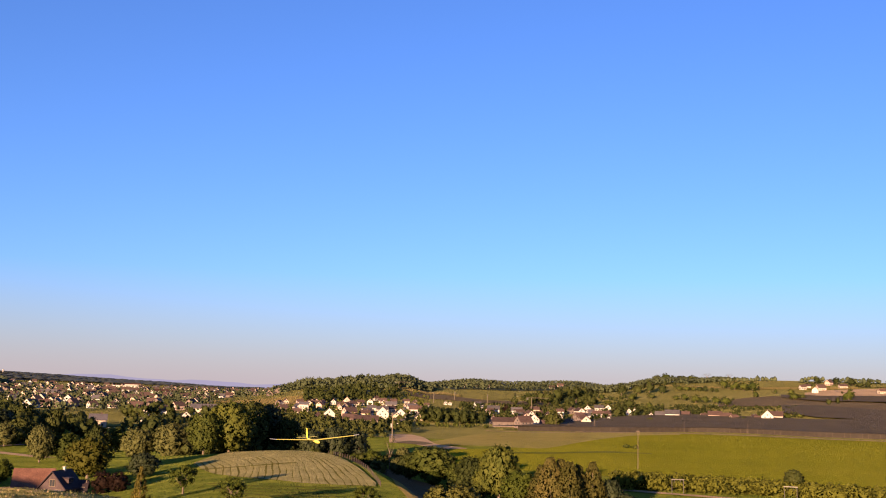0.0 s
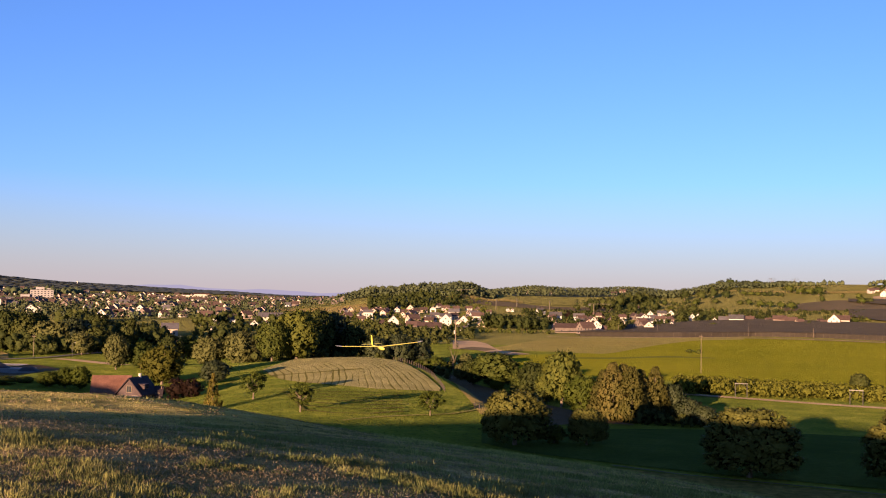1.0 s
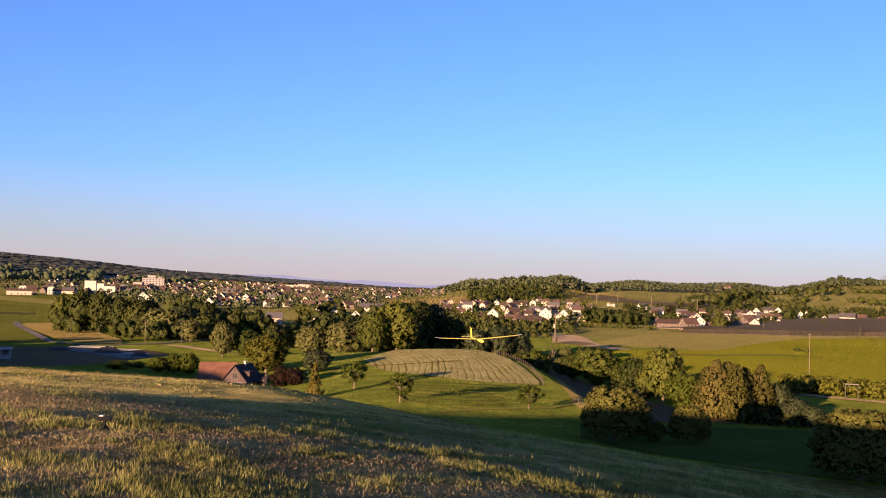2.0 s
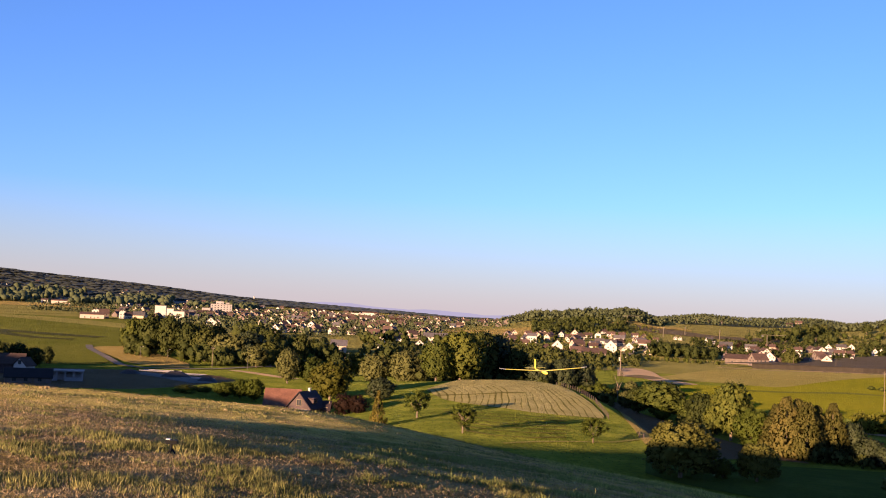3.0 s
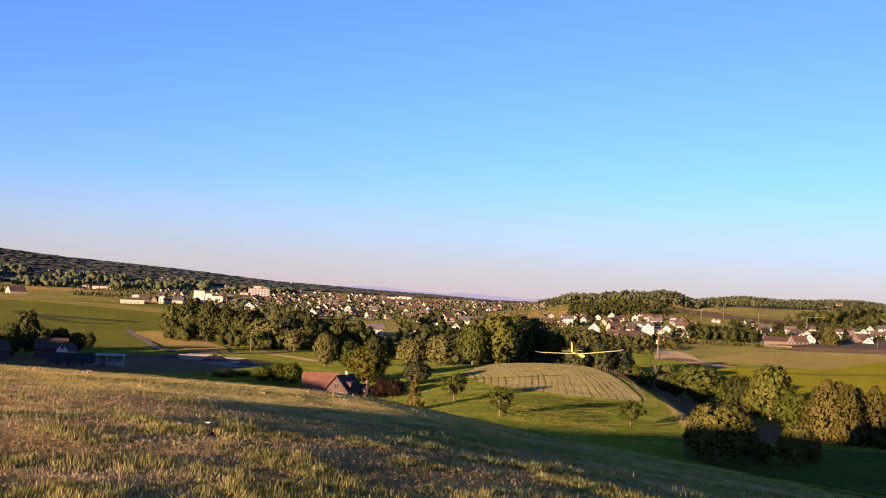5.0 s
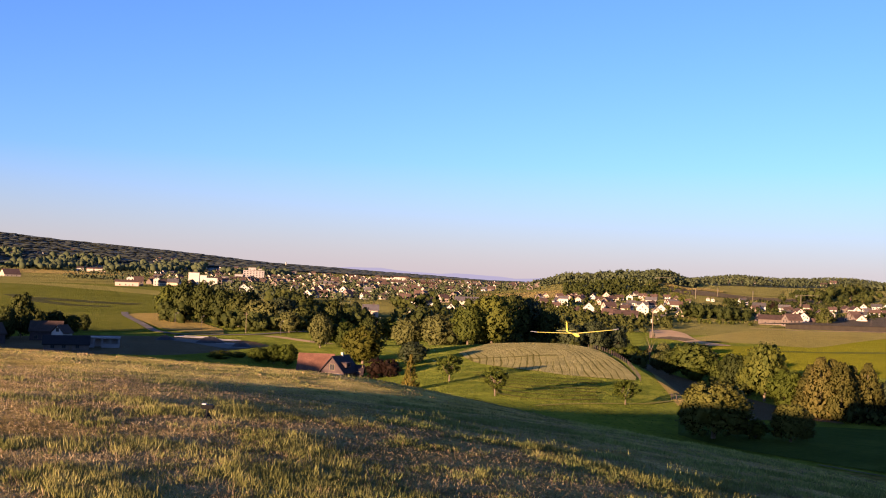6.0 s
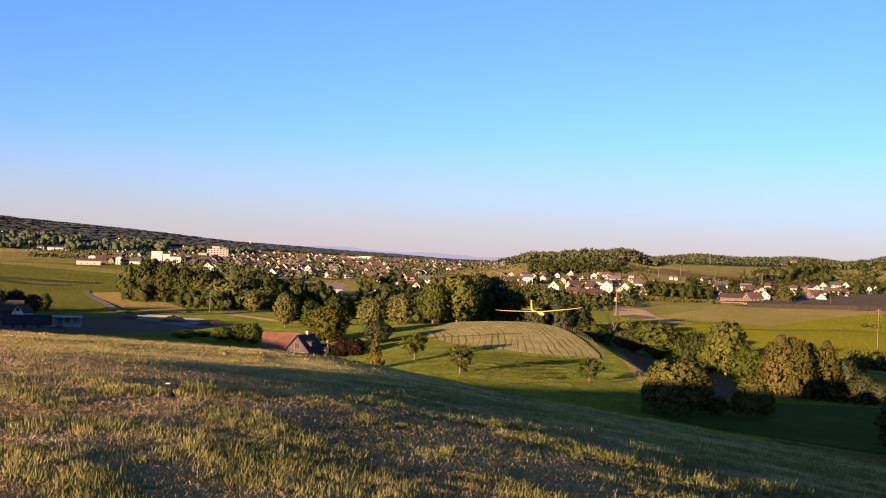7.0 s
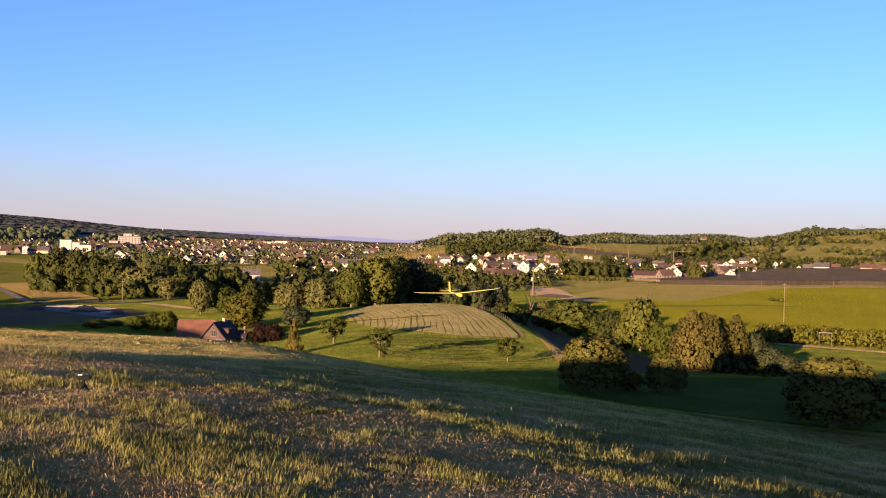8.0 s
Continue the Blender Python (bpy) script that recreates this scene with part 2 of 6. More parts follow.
LEAF = dict(
    broad=mat("leaves", [(0.0201, 0.0284, 0.0039), (0.0404, 0.0497, 0.0069), (0.0677, 0.0719, 0.0095)], 0.4, 0.7, island=0.13, fine=9, spec=0.06, obj=0.25),
    dark=mat("dark_leaves", [(0.0160, 0.0218, 0.0046), (0.0308, 0.0374, 0.0075), (0.0492, 0.0523, 0.0113)], 0.4, 0.7, island=0.13, fine=9, spec=0.06, obj=0.25),
    golden=mat("yellowing_leaves", [(0.0264, 0.0284, 0.0029), (0.0414, 0.0419, 0.0040), (0.0599, 0.0562, 0.0065)], 0.4, 0.7, island=0.13, fine=9, spec=0.06),
    bright=mat("fresh_leaves", [(0.0211, 0.0307, 0.0028), (0.0352, 0.0454, 0.0037), (0.0492, 0.0585, 0.0064)], 0.4, 0.7, island=0.13, fine=9, spec=0.06),
    grey=mat("willow_leaves", [(0.0393, 0.0432, 0.0109), (0.0598, 0.0619, 0.0170), (0.0842, 0.0845, 0.0256)], 0.4, 0.7, island=0.13, fine=9, spec=0.06),
    # black: shade between the trees put into a near-black leaf colour
    black=mat("shade_black_leaves", [(0.0108, 0.0162, 0.0045), (0.0203, 0.0270, 0.0075), (0.0324, 0.0405, 0.0105)], 0.4, 0.7, island=0.2),
    copper=mat("copper_leaves", [(0.0060, 0.0031, 0.0023), (0.0108, 0.0053, 0.0034), (0.0160, 0.0083, 0.0049)], 0.4, 0.7, island=0.13, fine=9, spec=0.06),
    tan=mat("tan_leaves", [(0.0355, 0.0392, 0.0074), (0.0649, 0.0652, 0.0116), (0.0984, 0.0924, 0.0183)], 0.4, 0.7, island=0.13, fine=9, spec=0.06),
    larch=mat("larch_needles", [(0.0314, 0.0315, 0.0056), (0.0564, 0.0517, 0.0104), (0.0898, 0.0716, 0.0176)], 0.4, 0.75, island=0.13, fine=9, spec=0.06, obj=0.2),
    conifer=mat("spruce_needles", [(0.0483, 0.0420, 0.0062), (0.0820, 0.0672, 0.0099), (0.1255, 0.0922, 0.0162)], 0.4, 0.75, island=0.13, fine=9, spec=0.06),
)
# far woods paler and bluish: distance haze put into the leaf colour
M_FARWOOD = mat("hazed_far_leaves", [(0.0475, 0.0570, 0.0473), (0.0627, 0.0731, 0.0578), (0.0789, 0.0893, 0.0672)], 0.012, 0.85, island=0.1, fine=6)
# hill woods and town trees lightened too, haze painted into their colour
M_FOREST = mat("hazed_forest_leaves", [(0.0318, 0.0412, 0.0163), (0.0494, 0.0600, 0.0231), (0.0682, 0.0776, 0.0292)], 0.01, 0.8, island=0.1, fine=10, shag=0.3)
M_HEDGE = mat("hedge_leaves", [(0.047, 0.05, 0.0045), (0.07, 0.072, 0.0065), (0.095, 0.094, 0.01)], 0.3, 0.75, island=0.1, fine=9, spec=0.06)
WALLS = [
    mat("white_render", [(0.3348, 0.3065, 0.2668), (0.3888, 0.3591, 0.3156), (0.4288, 0.3980, 0.3526)], 0.3, 0.8, obj=0.2),
    mat("cream_render", [(0.3370, 0.2654, 0.1918), (0.4018, 0.3286, 0.2457), (0.4536, 0.3791, 0.2877)], 0.3, 0.8, obj=0.3),
    mat("pink_render", [(0.3348, 0.2348, 0.1858), (0.4018, 0.2938, 0.2357), (0.4417, 0.3391, 0.2788)], 0.3, 0.8, obj=0.3),
]
ROOFS = [
    mat("brown_tiles", [(0.0375, 0.0234, 0.0192), (0.0638, 0.0390, 0.0304), (0.0975, 0.0585, 0.0440)], 0.5, 0.85, obj=0.3),
    mat("red_tiles", [(0.026, 0.0115, 0.0075), (0.044, 0.02, 0.0125), (0.066, 0.033, 0.02)], 0.5, 0.85, obj=0.3),
    mat("slate_tiles", [(0.042, 0.038, 0.038), (0.070, 0.063, 0.063), (0.105, 0.091, 0.091)], 0.5, 0.8, obj=0.3),
]
# dark boards; the farms' shade is put into this wall colour too
M_DARKWOOD = mat("weathered_boards_shaded", [(0.040, 0.027, 0.027), (0.060, 0.042, 0.042), (0.085, 0.062, 0.060)], 1.2, 0.85)
WALLS.append(mat("brown_boards", [(0.09, 0.07, 0.058), (0.13, 0.1, 0.085), (0.17, 0.13, 0.11)], 0.6, 0.85, obj=0.3))
M_GLASS = mat("window_glass", [(0.02, 0.022, 0.026), (0.035, 0.036, 0.04)], 1.0, 0.12, spec=0.5)
M_METAL = mat("galvanised_steel", [(0.06, 0.055, 0.05), (0.09, 0.08, 0.07)], 2, 0.5, metal=0.3, spec=0.4)
# the far mountains glow by themselves, in the colour of haze
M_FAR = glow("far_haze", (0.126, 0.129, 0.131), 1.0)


# ---- helpers of the scene ----
def spot(az, d, lift=0.0):
    x, y = -math.sin(radians(az)) * d, math.cos(radians(az)) * d
    return x, y, float(height(x, y)) + lift


def mesh_of(name, verts, faces, material=None, smooth=False, normals=None, tris=None):
    """A mesh from arrays: faces of one size, and triangles besides; normals: how foliage catches the light, clump by clump."""
    me = bpy.data.meshes.new(name)
    verts, faces = np.asarray(verts, np.float32), np.asarray(faces, np.int32)
    sizes, loops = np.full(len(faces), faces.shape[1]), faces.ravel()
    if tris is not None:
        sizes, loops = np.concatenate([sizes, np.full(len(tris), 3)]), np.concatenate([loops, np.asarray(tris, np.int32).ravel()])
    me.vertices.add(len(verts))
    me.vertices.foreach_set("co", verts.ravel())
    me.loops.add(len(loops))
    me.loops.foreach_set("vertex_index", loops)
    me.polygons.add(len(sizes))
    me.polygons.foreach_set("loop_start", np.concatenate([[0], np.cumsum(sizes)[:-1]]).astype(np.int32))
    me.polygons.foreach_set("use_smooth", np.full(len(sizes), smooth))
    me.update(calc_edges=True)
    if material:
        me.materials.append(material)
    if normals is not None:
        me.normals_split_custom_set_from_vertices(np.asarray(normals, np.float32))
    return me


def part(name, bm, material, parent, label=""):
    me = bpy.data.meshes.new(name)
    bm.to_mesh(me)
    bm.free()
    me.materials.append(material)
    ob = new(name, me)
    ob.parent = parent
    return tagged(ob, label)


def box(bm, x0, x1, y0, y1, z0, z1, m=None):
    v = bmesh.ops.create_cube(bm, size=1)["verts"]
    bmesh.ops.scale(bm, vec=(x1 - x0, y1 - y0, z1 - z0), verts=v)
    bmesh.ops.translate(bm, vec=((x0 + x1) / 2, (y0 + y1) / 2, (z0 + z1) / 2), verts=v)
    if m:
        bmesh.ops.transform(bm, matrix=m, verts=v)
    return v


def rod(bm, a, b, r0, r1, sides=8):
    a, b = Vector(a), Vector(b)
    v = bmesh.ops.create_cone(bm, cap_ends=True, segments=sides, radius1=r0, radius2=r1, depth=(b - a).length)["verts"]
    bmesh.ops.transform(bm, matrix=Matrix.Translation((a + b) / 2) @ (b - a).to_track_quat("Z", "Y").to_matrix().to_4x4(), verts=v)


# ---- ground ----
fine_az = np.arange(-36, 54, 0.4)
coarse = np.arange(54, 324, 6.0)
azs = np.concatenate([fine_az, coarse])
rings = np.concatenate([[0.0], np.geomspace(1.0, 4900, 230)])
A, D = np.meshgrid(np.radians(azs), rings)
gx, gy = -np.sin(A) * D, np.cos(A) * D
gv = np.stack([gx, gy, height(gx, gy)], -1).reshape(-1, 3)
na, nr = len(azs), len(rings)
i, j = np.meshgrid(np.arange(na), np.arange(nr - 1))
i2 = (i + 1) % na
gf = np.stack([j * na + i, (j + 1) * na + i, (j + 1) * na + i2, j * na + i2], -1).reshape(-1, 4)
ground_mesh = mesh_of("ground", gv, gf, M_GROUND, True)
ground_mesh.materials.append(M_HILL)
ground_mesh.materials.append(M_FIELD2)
fd = D[:-1].ravel()
ground_mesh.polygons.foreach_set("material_index", np.where(fd < 112, 1, np.where(fd > 640, 2, 0)).astype(np.int32))
tagged(new("ground", ground_mesh), "rolling green farmland with a dry mown hilltop", "ground", kind="structure")


def draped(name, material, edges, n=24, m=24, lift=0.0, label="", category="field"):
    """A field laid over the ground: edges are rows of (azimuth, near distance, far distance)."""
    e = np.array(edges, float)
    e = e[np.argsort(e[:, 0])]
    u = np.linspace(e[0, 0], e[-1, 0], n)
    lo, hi = np.interp(u, e[:, 0], e[:, 1]), np.interp(u, e[:, 0], e[:, 2])
    r = max(1, n // 14)
    ker = np.hanning(2 * r + 3)[1:-1]
    ker /= ker.sum()
    lo, hi = (np.convolve(np.pad(q, r, mode="reflect", reflect_type="odd"), ker, "valid") for q in (lo, hi))
    k = np.linspace(0, 1, m)[:, None]
    dd = lo * (1 - k) + hi * k
    aa = np.radians(np.broadcast_to(u, dd.shape))
    x, y = -np.sin(aa) * dd, np.cos(aa) * dd
    z = height(x, y) + 0.05 + dd * 0.00025 + (lift * 0.4 if lift < 1.5 else lift)
    i, j = np.meshgrid(np.arange(n - 1), np.arange(m - 1))
    f = np.stack([j * n + i, j * n + i + 1, (j + 1) * n + i + 1, (j + 1) * n + i], -1).reshape(-1, 4)[:, ::-1]
    ob = new(name, mesh_of(name, np.stack([x, y, z], -1).reshape(-1, 3), f, material, True))
    return tagged(ob, label or "field of " + material.name.replace("_", " "), category, kind="structure")


def ribbon(name, material, way, wide, lift=0.25, label="", category="track"):
    """A road or path along points of (azimuth, distance), smoothed."""
    w = np.array([spot(a, d)[:2] for a, d in way])
    t = np.linspace(0, len(w) - 1, 12 * (len(w) - 1) + 1)
    k = np.arange(len(w))
    x, y = np.interp(t, k, w[:, 0]), np.interp(t, k, w[:, 1])
    for _ in range(6):
        x[1:-1], y[1:-1] = (x[:-2] + 2 * x[1:-1] + x[2:]) / 4, (y[:-2] + 2 * y[1:-1] + y[2:]) / 4
    dx, dy = np.gradient(x), np.gradient(y)
    ln = np.hypot(dx, dy)
    nx, ny = -dy / ln * wide / 2, dx / ln * wide / 2
    cols = []
    for s in (-1, -0.33, 0.33, 1):
        px, py = x + nx * s, y + ny * s
        cols.append(np.stack([px, py, height(px, py) + 0.08 + lift * 0.5 + np.hypot(px, py) * 0.0003], -1))
    v = np.stack(cols, 1).reshape(-1, 3)
    n = len(x)
    f = [(4 * a + c, 4 * a + c + 1, 4 * a + c + 5, 4 * a + c + 4) for a in range(n - 1) for c in range(3)]
    ob = new(name, mesh_of(name, v, np.array(f)[:, ::-1], material, True))
    return tagged(ob, label, category, kind="structure")


# spur: the mown field with its windrows
hay = draped("hay_field", M_HAY, [(3.55, 236, 243), (4.2, 235, 266), (5.1, 233, 290), (6.2, 231, 318), (7.6, 230, 342), (9.8, 238, 350), (11.3, 246, 335), (12.6, 258, 305), (13.4, 284, 290)], 300, 120 + 1,
             label="pale mown hay lying in curved rows on a hilltop")
hay.data.materials.append(M_HAYGAP)
co = np.zeros(len(hay.data.vertices) * 3, np.float32)
hay.data.vertices.foreach_get("co", co)
co = co.reshape(120 + 1, 300, 3)
hd, ha = np.hypot(co[:, :, 0], co[:, :, 1]), np.degrees(np.arctan2(-co[:, :, 0], co[:, :, 1]))
# the rows run along the fence and bend away at the top of the field
kk = np.radians(ha - np.interp(hd, (225, 238, 252, 273, 290, 300, 310, 330, 350), (3.0, 3.3, 3.6, 4.2, 5.0, 5.8, 7.2, 11.0, 15.0))) * hd / 1.75
kk = kk + 0.35 * np.sin(hd * 0.045 + 0.8 * ha) + 0.08 * np.sin(ha * 3 + hd * 0.2)
co[:, :, 2] += 0.07 * np.abs(np.sin(kk * np.pi)) * sstep(0, 3, 350 - hd)
hay.data.vertices.foreach_set("co", co.ravel())
mid = (kk[:-1, :-1] + kk[1:, 1:]) / 2
rows_w = np.random.default_rng(9).uniform(0.04, 0.36, 400)[np.floor(mid + 0.5).astype(int) % 400]
patchy = rows_w + 0.17 * np.sin(hd[:-1, :-1] * 0.13 + 3 * np.sin(ha[:-1, :-1] * 1.3)) * np.sin(ha[:-1, :-1] * 2.1)
hay.data.polygons.foreach_set("material_index", (np.abs(np.sin(mid * np.pi)) < patchy).ravel().astype(np.int32))
# long thin tree shadow, painted as a dark band on the hay
ribbon("field_tree_shadow", M_HAYGAP, [(13.1, 267), (11.8, 266.4), (10.1, 267), (7.9, 273)], 1.5, 0.3, "dark band painted as a long tree shadow across the mown field", "path")

# the valley's fields
draped("crop_field", M_FIELD, [(-30, 380, 850), (-20, 385, 832), (-15.3, 385, 858), (-12.9, 390, 860), (-10.5, 400, 836), (-8.5, 400, 722), (-6, 410, 592), (-3, 420, 562), (0, 450, 540)], 80, 50, label="bright green crop field on the valley floor")
draped("grain_field", M_GRAIN, [(-13, 838, 862), (-10.5, 800, 838), (-8.9, 725, 834), (-7.2, 640, 820), (-5.8, 573, 800), (-4, 578, 785), (-2, 586, 745), (-0.1, 582, 640), (0.9, 600, 606)], 60, 30, 0.25, label="pale ripening field beside the village")
draped("bare_field", M_PALE, [(-1.4, 552, 556), (-0.4, 543, 574), (0.4, 556, 592), (1.0, 566, 668), (1.7, 590, 703), (2.9, 592, 700)], 40, 20, 0.35, label="bare pale earth beside the village")
# shadow on the bare earth, laid on as a strip of dark colour
draped("bare_field_shadow", M_BROWN, [(0.5, 590, 596), (1.0, 576, 612), (1.8, 585, 620), (2.5, 592, 600)], 20, 12, 0.45, label="dark strip painted as a shadow on the bare earth beside the village")
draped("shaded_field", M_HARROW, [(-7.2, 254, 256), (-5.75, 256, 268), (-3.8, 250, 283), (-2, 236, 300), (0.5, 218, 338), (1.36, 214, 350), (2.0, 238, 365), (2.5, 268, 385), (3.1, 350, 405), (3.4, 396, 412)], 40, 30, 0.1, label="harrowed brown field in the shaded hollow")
draped("crop_stripe", M_PASTURE, [(-11.5, 560, 566), (-9, 556, 572), (-6, 528, 540), (-3, 520, 530)], 30, 3, 0.4, label="slightly darker strip across the crop field")
draped("pasture", M_PASTURE, [(28.6, 690, 1190), (30.3, 540, 1195), (31, 492, 1195), (44, 475, 1200)], 40, 40, label="wide green pasture in evening light")
draped("pasture_stripe", M_FIELD2, [(29.6, 900, 995), (33.9, 1004, 1126), (36.7, 1101, 1185), (44, 1150, 1195)], 30, 8, 0.35, label="freshly mown lighter stripe of the pasture")
ribbon("pasture_strip", M_ROUGH, [(36.5, 810), (35, 792), (33.2, 768), (31.2, 753)], 22, 0.4, "dark unmown strip across the pasture", "path")
ribbon("pasture_strip", M_ROUGH, [(37.4, 856), (36, 763), (34.4, 722), (32.6, 717)], 14, 0.4, "dark unmown strip across the pasture", "path")
draped("stubble_field", M_TAN, [(26.5, 487, 517), (28.2, 489, 597), (29.8, 515, 660), (31.2, 600, 650), (31.7, 628, 634)], 30, 20, 0.3, label="pale stubble field at the wood's edge")
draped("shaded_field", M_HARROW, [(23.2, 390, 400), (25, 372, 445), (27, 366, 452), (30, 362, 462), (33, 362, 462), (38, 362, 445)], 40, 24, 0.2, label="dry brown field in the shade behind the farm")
draped("town_meadow", M_FIELD2, [(17, 700, 840), (19, 690, 900), (21, 700, 900)], 20, 20, 0.3, label="meadow between the houses of the town")
draped("plain_field", M_FIELD2, [(31, 1350, 1600), (38, 1300, 1650), (46, 1300, 1700)], 20, 20, 0.3, label="meadow on the plain behind the tree belts")
draped("plain_field", M_TAN, [(27, 1900, 2100), (36, 1850, 2200), (46, 1850, 2200)], 20, 20, 0.3, label="pale field on the plain behind the tree belts")
draped("hill_meadow", M_FIELD2, [(-16, 1240, 1560), (-13.5, 1190, 1560), (-9.5, 1200, 1600), (-7, 1380, 1700), (-5, 1650, 1900)], 40, 40, 0.6, label="meadow on the hillside")
draped("upper_meadow", M_FIELD2, [(-4, 1600, 2150), (-1.5, 1560, 2100), (0.6, 1560, 1900), (1.4, 1600, 1750)], 20, 20, 0.8, label="bright meadow above the village")
draped("hill_pasture", M_FIELD2, [(-27, 1500, 1740), (-17, 1500, 1760), (-12, 1600, 1700)], 40, 20, 0.6, label="pasture on top of the hill")
draped("hill_stripe", M_TAN, [(-22, 1470, 1500), (-16.5, 1470, 1500), (-12, 1585, 1600)], 40, 6, 0.9, label="pale track across the hill pasture")
draped("hill_field", M_BROWN, [(-15.0, 1222, 1300), (-16.4, 1222, 1350), (-18, 1222, 1372), (-20, 1215, 1290), (-25, 1130, 1250)], 40, 20, 0.9, label="dark tilled field on the hillside")
draped("hill_net", M_NET, [(-18.2, 1335, 1372), (-20.2, 1275, 1350), (-25, 1250, 1340)], 20, 10, 2.0, label="grey net over an orchard on the hillside", category="net")
draped("hill_net", M_NET, [(-18.25, 1135, 1226), (-20, 1085, 1219), (-25, 1050, 1134)], 30, 10, 1.6, label="grey net over the lower orchard on the hillside", category="net")
draped("hill_field", M_PALE, [(-19.4, 1385, 1410), (-20.5, 1360, 1450), (-25, 1345, 1490)], 20, 10, 0.9, label="pale bare field on the hillside")
draped("dark_field", M_BROWN, [(-6, 1300, 1500), (-3, 1420, 1520), (0.5, 1400, 1500), (2.0, 1420, 1480)], 20, 10, 1.0, label="dark ploughed field above the village")
draped("upper_field", M_TAN, [(-1, 1530, 1570), (1.5, 1490, 1540), (3.4, 1480, 1515)], 20, 10, 1.2, label="pale field above the village")
draped("edge_field", M_TAN, [(7.4, 1200, 1500), (9.5, 1190, 1500), (11, 1220, 1450), (12.6, 1300, 1400)], 20, 12, 0.6, label="pale field at the foot of the wooded hill")
# roads and tracks
ribbon("valley_road", M_ROAD, [(20, 540), (22.8, 516), (24.9, 487), (26.8, 479), (29.0, 479), (30.1, 495), (30.9, 560), (31.7, 626), (31.75, 660)], 4, 0.3, "grey country road round the stubble field", "road")
ribbon("farm_track", M_PALE, [(24.2, 480), (23.4, 472), (22.0, 452), (20.8, 438), (19, 425)], 6, 0.3, "pale farm track behind the trees")
ribbon("farm_road", M_ROAD, [(29.4, 448), (28.7, 440), (27.6, 428), (26.5, 411), (25.6, 400)], 11, 0.3, "wide grey farm road", "road")
ribbon("grass_path", M_TAN, [(0.9, 196), (1.18, 205), (1.5, 218), (2.14, 243), (2.6, 285), (2.95, 330), (3.5, 395)], 2.6, 0.2, "worn pale path along the field's edge", "path")
ribbon("railway_bed", M_PALE, [(-30, 325), (-24, 327), (-18, 329), (-12.5, 338), (-8, 350), (-4, 372)], 5, 0.3, "pale gravel bed along the hedge")
ribbon("field_track", M_PALE, [(-30, 835), (-20, 840), (-17.65, 858), (-15.3, 866), (-12.9, 867), (-10.4, 842), (-8.3, 836), (-5.2, 796), (-2.4, 800)], 7, 0.5, "pale dirt track along the orchard")
ribbon("meadow_path", M_FIELD2, [(9, 172), (5, 186), (3, 193), (1.6, 203)], 0.9, 0.12, "faint path across the meadow", "path")
# darker sheet laid over the meadow to paint the valley floor's shade
draped("valley_shade", M_VALLEYSHADE, [(-30, 136, 255), (-20, 138, 255), (-12, 140, 252), (-7, 144, 240), (-3, 149, 222), (-0.5, 153, 196), (1.2, 160, 178)], 50, 40, 0.05, label="sheet of darker green that paints the shade on the valley floor")
draped("shaded_strip", M_SOIL, [(-30, 100, 130), (-18, 105, 134), (-12, 108, 136), (-6, 112, 141), (-4, 118, 145)], 40, 12, 0.05, label="dry mown strip at the foot of the slope")
ribbon("ditch_edge", M_BROWN, [(-30, 131), (-18, 135), (-14, 136), (-10, 138), (-6, 143)], 0.7, 0.12, "dark earth edge at the foot of the slope", "path")

# curved mowing lines on the meadow
for k in range(7):
    ribbon("mowing_line", M_HAYGAP, [(12.6 - 0.2 * k, 232 - 6.5 * k), (11.2, 224 - 6.5 * k), (9.5, 219 - 6.5 * k), (7.5, 221 - 6.5 * k), (5.6, 226 - 6.0 * k)], 0.9, 0.1, "dark curved mowing line in the grass", "path")
# hail nets over the orchard
for k in range(3):
    ribbon("grain_tramline", M_TAN, [(-1.2, 690 - 30 * k), (-3.5, 712 - 34 * k), (-6.5, 735 - 30 * k), (-8, 760 - 22 * k)], 2.2, 0.45, "pale tramline through the ripening field", "path")
draped("orchard_net", M_NET, [(-30, 872, 1080), (-20, 880, 1040), (-16, 912, 1070), (-13.4, 905, 1085), (-9.8, 860, 1050), (-7.0, 846, 950), (-4, 828, 852), (-2.8, 815, 826)], 80, 20, 3.6, label="dark hail nets stretched over orchard rows", category="net")


# ---- trees ----
def ball(level):
    bm = bmesh.new()
    bmesh.ops.create_icosphere(bm, subdivisions=level, radius=1)
    v, f = np.array([q.co[:] for q in bm.verts]), np.array([[w.index for w in q.verts] for q in bm.faces])
    bm.free()
    return v, f


BALL, BALL_F = ball(2)
ICO, ICO_F = ball(1)


def leaf_cloud(rng, centres, radii, per, leaf):
    """Small leaves over the outsides of round clumps."""
    n = len(centres) * per
    c, r = np.repeat(centres, per, 0), np.repeat(radii, per)
    w = rng.normal(size=(n, 3))
    w /= np.linalg.norm(w, axis=1)[:, None]
    p = c + w * (r * rng.uniform(0.7, 1.4, n))[:, None]
    nrm = w + rng.normal(size=(n, 3)) * 0.4
    nrm /= np.linalg.norm(nrm, axis=1)[:, None]
    a = np.cross(nrm, rng.normal(size=(n, 3)))
    a /= np.linalg.norm(a, axis=1)[:, None]
    b = np.cross(nrm, a)
    s = (leaf * rng.uniform(0.6, 1.3, n))[:, None]
    quad = np.stack([p - a * s, p - b * s * 0.6, p + a * s, p + b * s * 0.6], 1)
    soft = 0.5 * w + 0.5 * nrm
    return quad.reshape(-1, 3), np.arange(4 * n).reshape(-1, 4), np.repeat(soft, 4, 0)


